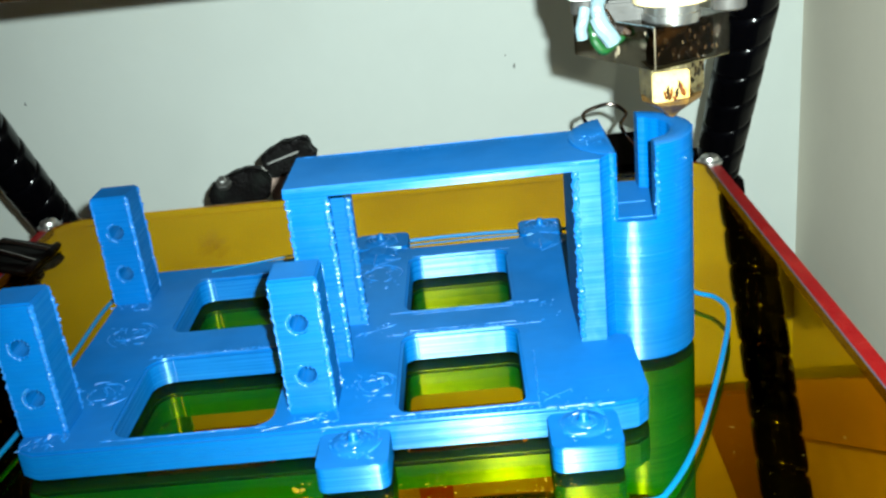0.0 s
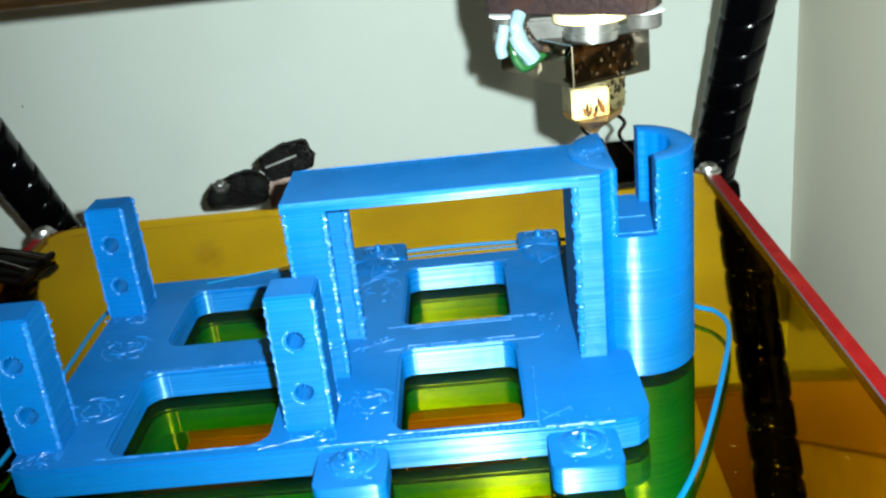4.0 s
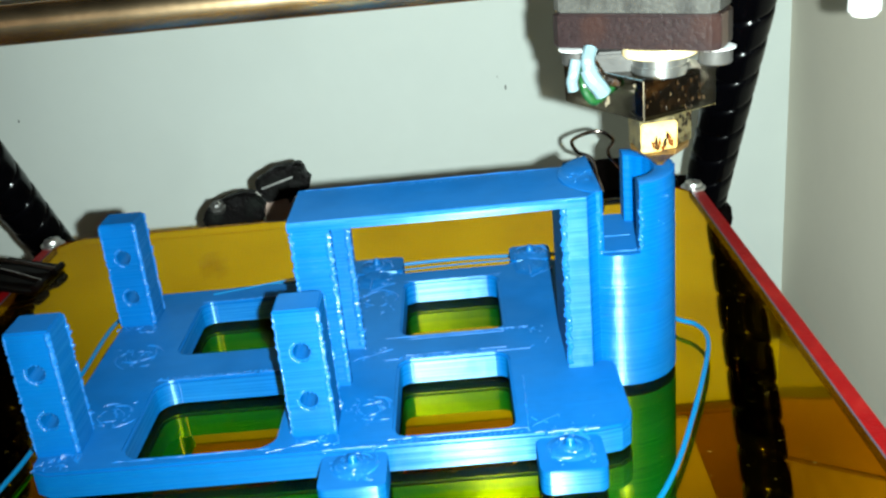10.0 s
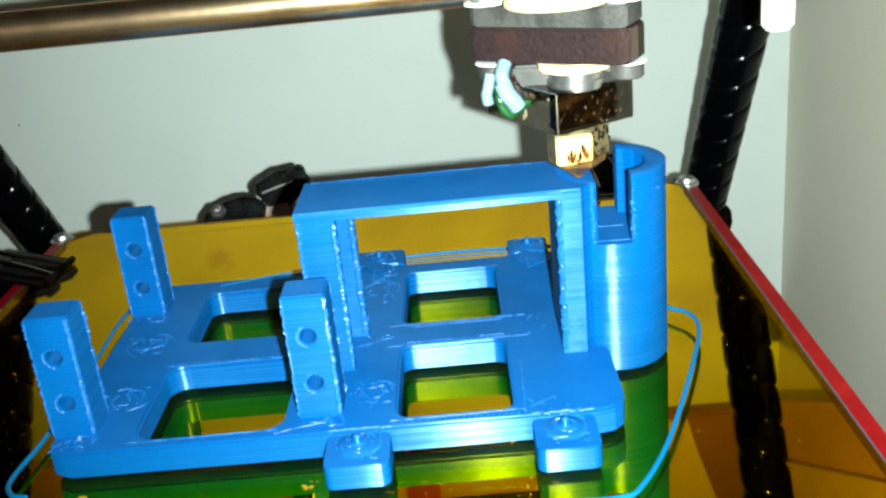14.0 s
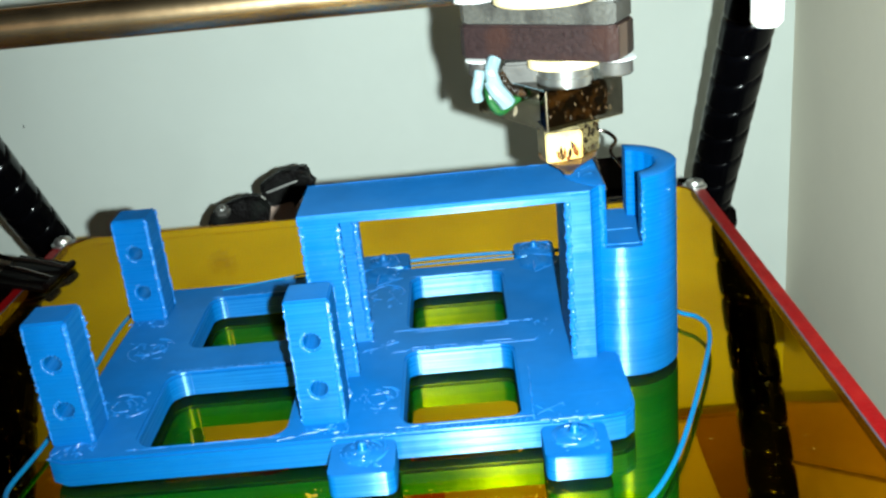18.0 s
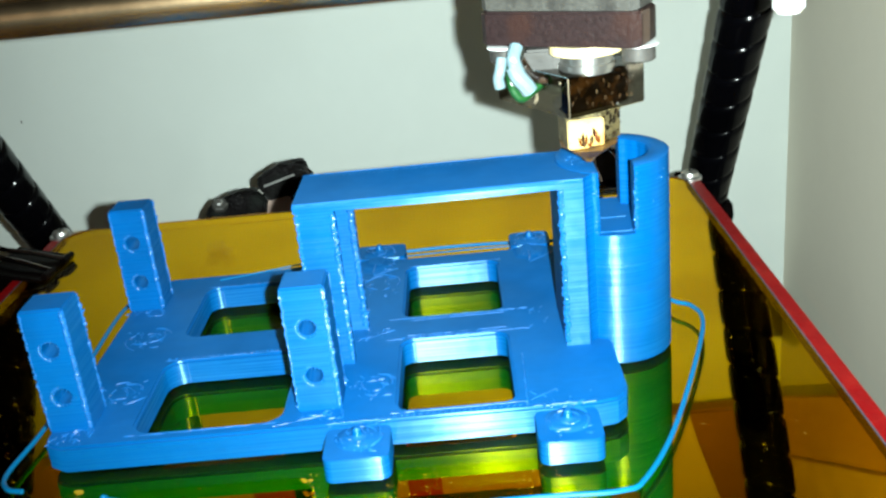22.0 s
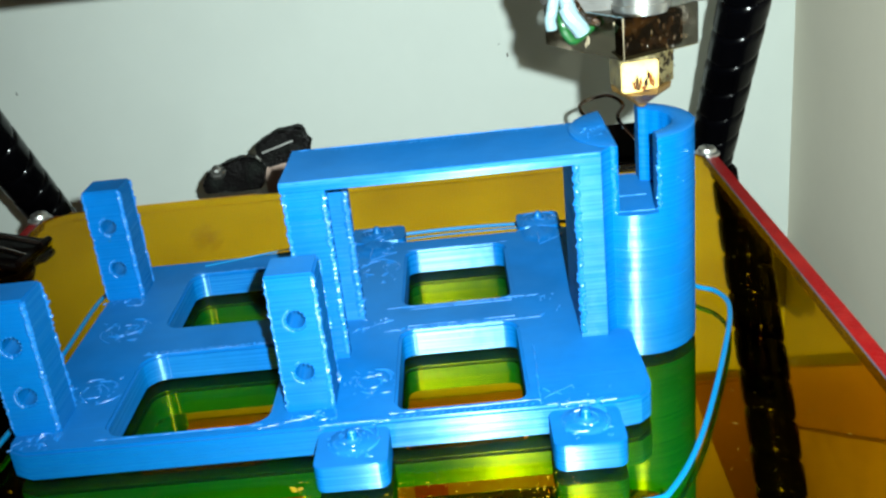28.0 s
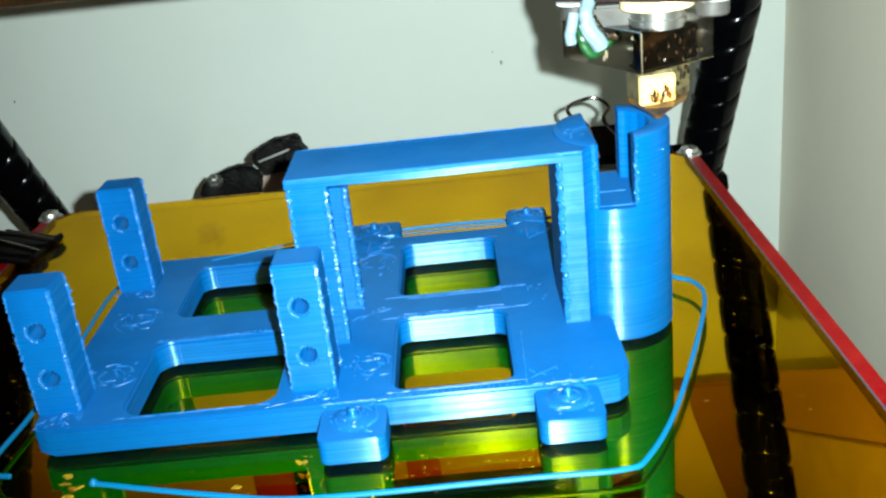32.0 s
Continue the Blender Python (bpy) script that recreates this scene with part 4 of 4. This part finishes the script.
    bm = tube([(57.0, -119, 70.2), (57.8, -119.2, 68.2), (58.9, -118.8, 66.6), (59.6, -118.4, 65.3)], 1.6)
    put("sleeve", bm, M_SLEEVE, "frayed white sleeve end")
    put("sensor_wire", tube([(56, -115, 70), (56.2, -116.4, 66.4), (57.0, -116.6, 64.4), (58.2, -116.2, 63.6), (60.5, -114, 64.9), (63, -112, 66)], 0.95), M_GREEN, "green heater wire")
    put("sensor_wire", tube([(58, -113.5, 70), (60, -114, 67), (63, -114.5, 66)], 0.9), M_BURNT)
    put("clamp_ear", box(58.5, 66, -112, -106, 65.5, 71.5, 0.5), M_DULLSTEEL)
    part("side_peg", lathe([(2.2, 74.0), (3.0, 75.0), (3.1, 92)], 24, (108.0, -112)), M_WHITE, head, "white plastic peg")
    part("side_arm", box(80, 111, -110, -101, 90, 96, 1), M_LAMINATE, head)


build_head()


M_WIRE = mat("nickel_wire", (0.27, 0.22, 0.2), 0.16, 1.0, 0.2, 500, 0.1)
# ---- binder clips on the bed ----
def binder_clip(m, width=19.0, upright_handle=False, bulk=1.0, label="black binder clip with steel wire handles gripping the bed"):
    """Jaws at the origin pointing along +x, gripping a board between z -2.5 and 2.5."""
    clip = thing("binder_clip", label, "binder clip", "binder clips on the bed")
    w = width / 2
    prof = [(0.6, 2.4), (-1, 3.1), (-13, 5.6), (-15.5, 6.2), (-15.8, 5.4), (-16.0, -5.4), (-15.5, -6.2), (-13, -5.6), (-1, -3.1), (0.6, -2.4)]
    prof = [(x, math.copysign(2.4 + (abs(z) - 2.4) * bulk, z)) for x, z in prof]
    inner = [(x + (0.7 if x < -15 else 0), z * 0.8 - (0.35 if z > 0 else -0.35)) for x, z in prof]
    bm = bmesh.new()
    a = [[bm.verts.new((x, y, z)) for x, z in prof] for y in (-w, w)]
    b = [[bm.verts.new((x, y, z)) for x, z in inner] for y in (-w, w)]
    for k in range(len(prof) - 1):
        bm.faces.new((a[0][k], a[0][k + 1], a[1][k + 1], a[1][k]))
        bm.faces.new((b[0][k], b[1][k], b[1][k + 1], b[0][k + 1]))
        for j in (0, 1):
            bm.faces.new((a[j][k], b[j][k], b[j][k + 1], a[j][k + 1]))
    for k in (0, len(prof) - 1):
        bm.faces.new((a[0][k], a[1][k], b[1][k], b[0][k]))
    bmesh.ops.recalc_face_normals(bm, faces=bm.faces[:])
    part("spring_body", bm, M_BLACKMETAL, clip, "black sprung body")
    for sgn in (1, -1):
        for y in (-w * 0.62, w * 0.62):
            part("jaw_curl", lathe([(1.0, -w * 0.3), (1.15, 0), (1.0, w * 0.3)], 14, turn=Matrix.Translation((0.7, y, sgn * 3.2)) @ Matrix.Rotation(radians(90), 4, "X")), M_BLACKMETAL, clip)
        if upright_handle and sgn > 0:
            loop = ((80.5, -16.5, 8), (77, -14, 15), (72.8, -11, 21), (75.0, -7, 23.8), (71.5, -4, 26.2), (66, -4.5, 25.8), (62.2, -8, 24.9), (63.4, -12, 22.6), (67, -14, 21.0), (68.6, -15.5, 15), (70, -16.5, 8))
            pts = [(-16.5 - y, x - 72.6, z - (7.0 if z > 14 else 4.2)) for x, y, z in loop]
        else:
            pts = [(0.6, -w * 0.45, sgn * 3.6), (-8, -w * 0.36, sgn * 6.3), (-16, -w * 0.3, sgn * 8.0), (-22, -w * 0.6, sgn * 8.8), (-26, -w * 0.45, sgn * 9.2), (-27, 0, sgn * 9.4),
                   (-26, w * 0.45, sgn * 9.2), (-22, w * 0.6, sgn * 8.8), (-16, w * 0.3, sgn * 8.0), (-8, w * 0.36, sgn * 6.3), (0.6, w * 0.45, sgn * 3.6)]
        part("wire_handle", tube(pts, 0.6 if upright_handle else 0.75, 10), M_WIRE, clip, "bright steel wire handle")
    clip.matrix_world = m
    return clip


# one holder carries each clip along with the bed
clip_left = binder_clip(pose(-0.0895, -0.0445, 0.0042, 0, 0, -6))
clip_back = binder_clip(pose(0.0755, -0.0165, 0.0042, 0, 0, -90), 26.0, True, 1.8, "black binder clip with one wire handle standing up")
clip_rest = {clip_left: clip_left.matrix_world.copy(), clip_back: clip_back.matrix_world.copy()}

M_ALUPALE = mat("pale_grey_plastic", (0.32, 0.31, 0.28), 0.5, 0, 0.4, 900)
M_PINK = mat("pale_brown_board", (0.30, 0.21, 0.17), 0.6, 0, 0.2, 120)
# ---- fixed parts of the frame behind and beside the bed ----
def strap_clamp():
    ob = thing("frame_clamp", "knobbly black rod clamp with a pale cable tie behind the bed", "clamp")
    for nm, outline, lb in (("clamp_jaw", [(-45.0, 3.5), (-42.5, 5.4), (-39.3, 7.0), (-35.6, 8.8), (-32.2, 8.6), (-28.9, 9.5), (-26.3, 8.9), (-26.1, 5.7), (-24.4, 3.4), (-25.2, -0.2), (-28.6, -1.5), (-31.2, -3.0), (-33.4, -6.3), (-32.9, -3.1), (-41.2, -4.8), (-43.6, -2.3), (-44.5, 0.5)], "knobbly black jaw"),
                            ("clamp_body", [(-66.9, -10.4), (-65.0, -6.8), (-62.7, -4.1), (-59.0, -3.0), (-56.0, -1.5), (-52.3, -0.4), (-48.8, -0.2), (-44.8, -1.1), (-42.4, -5.4), (-44.6, -12.8), (-65, -13)], "lumpy brown-black body")):
        bm = slab(outline[::-1], [], 0.0, 5.5, 1.0)
        bmesh.ops.subdivide_edges(bm, edges=[e for e in bm.edges if e.calc_length() > 2.5], cuts=2)
        bmesh.ops.triangulate(bm, faces=bm.faces[:])
        for v in bm.verts:
            v.co += Vector((random.uniform(-0.22, 0.22), random.uniform(-0.22, 0.22), random.uniform(-0.3, 0.3)))
        for fc in bm.faces:
            fc.smooth = True
        bmesh.ops.transform(bm, matrix=Matrix.Translation((0, 50.0 if nm == "clamp_jaw" else 51.0, 0)) @ Matrix.Rotation(radians(90), 4, "X"), verts=bm.verts[:])
        bmesh.ops.recalc_face_normals(bm, faces=bm.faces[:])
        part(nm, bm, M_RUBBER, ob, lb)
    part("clamp_screw", lathe([(3.2, -1.2), (3.2, 0.2), (2.6, 0.7), (0, 0.8)], 6, turn=Matrix.Translation((-59.6, 45.4, -4.2)) @ Matrix.Rotation(radians(35), 4, "X")), M_ALU, ob, "grey hexagonal screw")
    part("clamp_screw", lathe([(1.4, -0.6), (1.5, 0.4), (0.9, 0.9), (0, 1.0)], 6, turn=Matrix.Translation((-59.6, 45.0, -3.5)) @ Matrix.Rotation(radians(35), 4, "X")), M_STEEL, ob)
    knot = crumbs(-44.2, 45.0, 1.0, 0.4, 9, -0.2)
    for v in knot.verts:
        v.co.z = (v.co.z + 0.2) * 3.2 - 0.2 + (v.co.x + 44.2) * -0.9
    part("tie_knot", knot, M_ALUPALE, ob, "pale cable tie knot")
    bm = box(-6.1, 6.1, -0.4, 0.4, -0.32, 0.32, 0.15)
    bmesh.ops.transform(bm, matrix=Matrix.Translation((-36.3, 44.0, 3.1)) @ Matrix.Rotation(radians(-16.5), 4, "Y"), verts=bm.verts[:])
    part("clamp_strip", bm, M_STEEL, ob, "thin bright metal edge")
    part("clamp_stem", box(-44, -32, 50, 60, -60, -2.4, 1.0), M_PINK, ob, "pale red-brown upright board")
    return ob


strap_clamp()


def rod_foot(x, y, z):
    ob = thing("corner_bracket", "dark plastic corner bracket at a frame rod", "bracket", "corner brackets")
    bm = box(-9, 9, -11, 11, -26, 12, 3.5, 3)
    part("bracket_body", bm, M_BLACKMETAL, ob)
    part("nut", lathe([(5.2, -3), (5.2, 3), (4.6, 3.6)], 6, turn=Matrix.Translation((10.5, -4, 0)) @ Matrix.Rotation(radians(90), 4, "Y")), M_BLACKMETAL, ob)
    ob.matrix_world = pose(x * MM, y * MM, z * MM, 30, 0, 0)
    return ob


rod_foot(117.6, 66.0, -30.0)
rod_foot(-133.2, 77.0, -40.0)

# brown boards high on the walls, seen only in the mirror
M_WOOD = mat("red_brown_wood", (0.72, 0.40, 0.10), 0.5, 0, 0.35, 14, 0.2, blotch=(0.9, 0.68, 0.22))
M_PALE = mat("pale_board", (0.60, 0.48, 0.25), 0.6, 0, 0.3, 18)
M_WOODDARK = mat("dark_red_brown_wood", (0.24, 0.105, 0.03), 0.5, 0, 0.35, 14, 0.2, blotch=(0.38, 0.19, 0.05))
M_BUFF = mat("buff_wall_brightener", (0.84, 0.54, 0.18), 0.6, 0, 0.3, 60, blotch=(0.92, 0.76, 0.34))
board = thing("wall_board", "red-brown wooden board fixed high on the wall", "board", "wall boards")
part("plank", box(-900, 84, 198, 209, 217, 460, 1.5), M_WOOD, board)
board = thing("wall_board", "dark red-brown wooden board in the corner of the walls", "board", "wall boards")
part("plank", box(86, 197, 198, 209, 217, 460, 1.5), M_WOODDARK, board)
board = thing("wall_board", "pale slanting strip over the wooden wall board", "board", "wall boards")
bm = slab([(128, 218), (146, 218), (151, 237), (183, 335), (128, 335)], [], 0, 3.5, 0.5)
bmesh.ops.transform(bm, matrix=Matrix.Translation((0, 197.5, 0)) @ Matrix.Rotation(radians(90), 4, "X"), verts=bm.verts[:])
part("plank", bm, M_PALE, board)
board = thing("wall_board", "red-brown wooden board slanting along the side wall", "board", "wall boards")
bm = box(196, 199.5, -60, 197, 0, 38, 1.0)
for v in bm.verts:
    v.co.z += 211 + (v.co.y - 197) * 0.592
part("plank", bm, M_WOOD, board)
# Added panel: its pale colour stands in for stronger light on the bare wall.
board = thing("wall_board", "added buff panel that brightens the bare side wall above the wooden board", "board", "wall boards")
bm = box(196, 199.5, -60, 197, 39, 190, 1.0)
for v in bm.verts:
    v.co.z += 211 + (v.co.y - 197) * 0.592
part("plank", bm, M_BUFF, board)
M_PANEL = mat("red_panel_paint", (0.5, 0.02, 0.02), 0.5, 0, 0.2, 30)
panel = thing("red_panel", "small red panel fixed on the wooden wall board", "panel")
part("panel_face", box(-112, -88, 193.6, 197.8, 222, 330, 1.0), M_PANEL, panel)
# Black strip drawn for the dark gap beside the red face.
part("panel_dark_strip", box(-87.6, -74, 193.8, 197.8, 237, 330, 1.0), M_BLACKMETAL, panel)
panel = thing("red_panel", "small red panel fixed on the wooden wall board", "panel")
part("panel_face", box(-20, 0, 193.6, 197.8, 222, 300, 1.0), M_PANEL, panel)
for sx in (-1, 1):
    xe = thing("axis_end", "dark laminate block holding the guide rod", "axis end", "axis ends")
    x0 = -190 if sx < 0 else 150
    part("end_block", box(x0, x0 + 40, -128, -60, 62, 150, 2), M_LAMINATE, xe)
    part("end_screw", lathe([(3, -1), (3, 1.5), (2, 2.2)], 16, turn=Matrix.Translation((x0 + 20, -128, 85)) @ Matrix.Rotation(radians(90), 4, "X")), M_STEEL, xe)

# small scuffs on the wall
M_SCUFF = mat("grey_scuff", (0.2, 0.21, 0.2), 0.8)
for x, z, r in ((56.0, -8.9, 1.1), (-198.3, -2.8, 0.8), (52, -3, 0.5)):
    sc = tagged(part("wall_scuff", lathe([(r, 0), (r * 0.9, 0.15), (0, 0.2)], 9, turn=Matrix.Translation((x, WALL_Y - 0.1, z)) @ Matrix.Rotation(radians(90), 4, "X") @ Matrix.Diagonal((0.55, 1.2, 1, 1))), M_SCUFF), "small grey scuff mark on the white wall", "scuff", kind="structure")

# gold flecks and chips caught on the tape
for k, (x, y) in enumerate(((-1.5, -162.0), (-11.7, -167.4), (-14.0, -171.2), (-43.3, -159.6), (-43.8, -161.7), (-41.1, -163.3), (-41.9, -165.3), (-37.3, -167.9))):
    bm = bmesh.new()
    for j in range(3):
        bmesh.ops.create_icosphere(bm, subdivisions=2, radius=1, matrix=Matrix.Translation((x + random.uniform(-0.7, 0.7), y + random.uniform(-0.4, 0.4), GLASS + 0.1)) @ Matrix.Rotation(random.uniform(-0.6, 0.6), 4, "Z") @ Matrix.Diagonal((random.uniform(0.5, 1.1), random.uniform(0.2, 0.45), 0.18, 1)))
    for fc in bm.faces:
        fc.smooth = True
    part("tape_fleck", bm, M_FLECK, bed, "gold fleck stuck to the tape")

dust = bmesh.new()
# Dust, but the specks at x 84 paint glints on the rod's reflection.
for cx, cy, w, d, n in ((28, -166, 15, 3.5, 70), (84, -90, 8, 45, 7), (-68, -120, 6, 30, 5), (-20, -165, 20, 5, 6), (0, -40, 70, 22, 8)):
    for _ in range(n):
        k = random.uniform(0.05, 0.13)
        bmesh.ops.create_icosphere(dust, subdivisions=1, radius=1, matrix=Matrix.Translation((cx + random.uniform(-w, w), cy + random.uniform(-d, d), GLASS + 0.03)) @ Matrix.Diagonal((k * random.uniform(1, 2.4), k, 0.06, 1)))
tagged(part("tape_dust_glints", dust, M_FLECK, bed, "fine gold dust and painted glint specks on the tape"), kind="stuff")

M_STAIN = film_material("brown_tape_stain", (0.95, 0.92, 0.86), 0.1, 0.1, 1.5)
for x, y, rx, ry in ((-43.5, -41.0, 3.4, 6.5), (-43.0, -41, 1.8, 4.2), (-39.0, -45, 1.6, 5.0)):
    ring = []
    for k in range(28):
        w = 2 * math.pi * k / 28
        q = 1 + 0.35 * noise.noise(Vector((2.2 * math.cos(w) + x, 2.2 * math.sin(w), y)))
        ring.append((x + rx * q * math.cos(w), y + ry * q * math.sin(w)))
    bm = bmesh.new()
    bm.faces.new([bm.verts.new((px, py, GLASS + 0.03)) for px, py in ring])
    part("tape_stain", bm, M_STAIN, bed, "faint brown stain on the tape")


def crinkle(x, y, w, d, h):
    """A crumpled scrap of tape standing up from the bed."""
    bm = bmesh.new()
    bmesh.ops.create_grid(bm, x_segments=9, y_segments=9, size=1.0)
    for v in bm.verts:
        k = noise.noise(Vector((v.co.x * 1.7 + x, v.co.y * 1.7 + y, 0.3)))
        f = noise.noise(Vector((v.co.x * 4 + y, v.co.y * 4, x)))
        v.co = Vector((x + v.co.x * w + f * 0.7, y + v.co.y * d + k * 0.8, GLASS + 0.05 + h * max(0.0, 0.45 + k + 0.5 * f) * (1 - 0.8 * max(abs(v.co.x), abs(v.co.y)) ** 4)))
    bmesh.ops.solidify(bm, geom=bm.faces[:], thickness=0.08)
    part("tape_crinkle", bm, M_GOLD, bed, "crumpled gold scrap of tape")


for x, y, w, d, h in ((47.0, -185.5, 1.6, 3.0, 1.5), (53.4, -188.0, 1.0, 2.6, 1.4), (59.4, -188.0, 2.0, 2.2, 1.2), (33.6, -187.0, 0.8, 1.8, 0.9), (25, -190, 1.4, 1.6, 0.9)):
    crinkle(x, y, w, d, h)

ON_BED = [bed, bracket, strand, threads]


# ---- what moves: the bed carries mirror and print, the head slides along its rod ----
def motions():
    bed_rows = [(t, pose(0, s * MM, 0)) for t, s, h in AXIS_ROWS]
    head_rows = [(t, pose(h * MM, 0, 0)) for t, s, h in AXIS_ROWS]
    for ob in ON_BED:
        walk(ob, bed_rows)
    for ob, rest in clip_rest.items():
        walk(ob, [(t, m @ rest) for t, m in bed_rows])
    walk(head, head_rows)


motions()
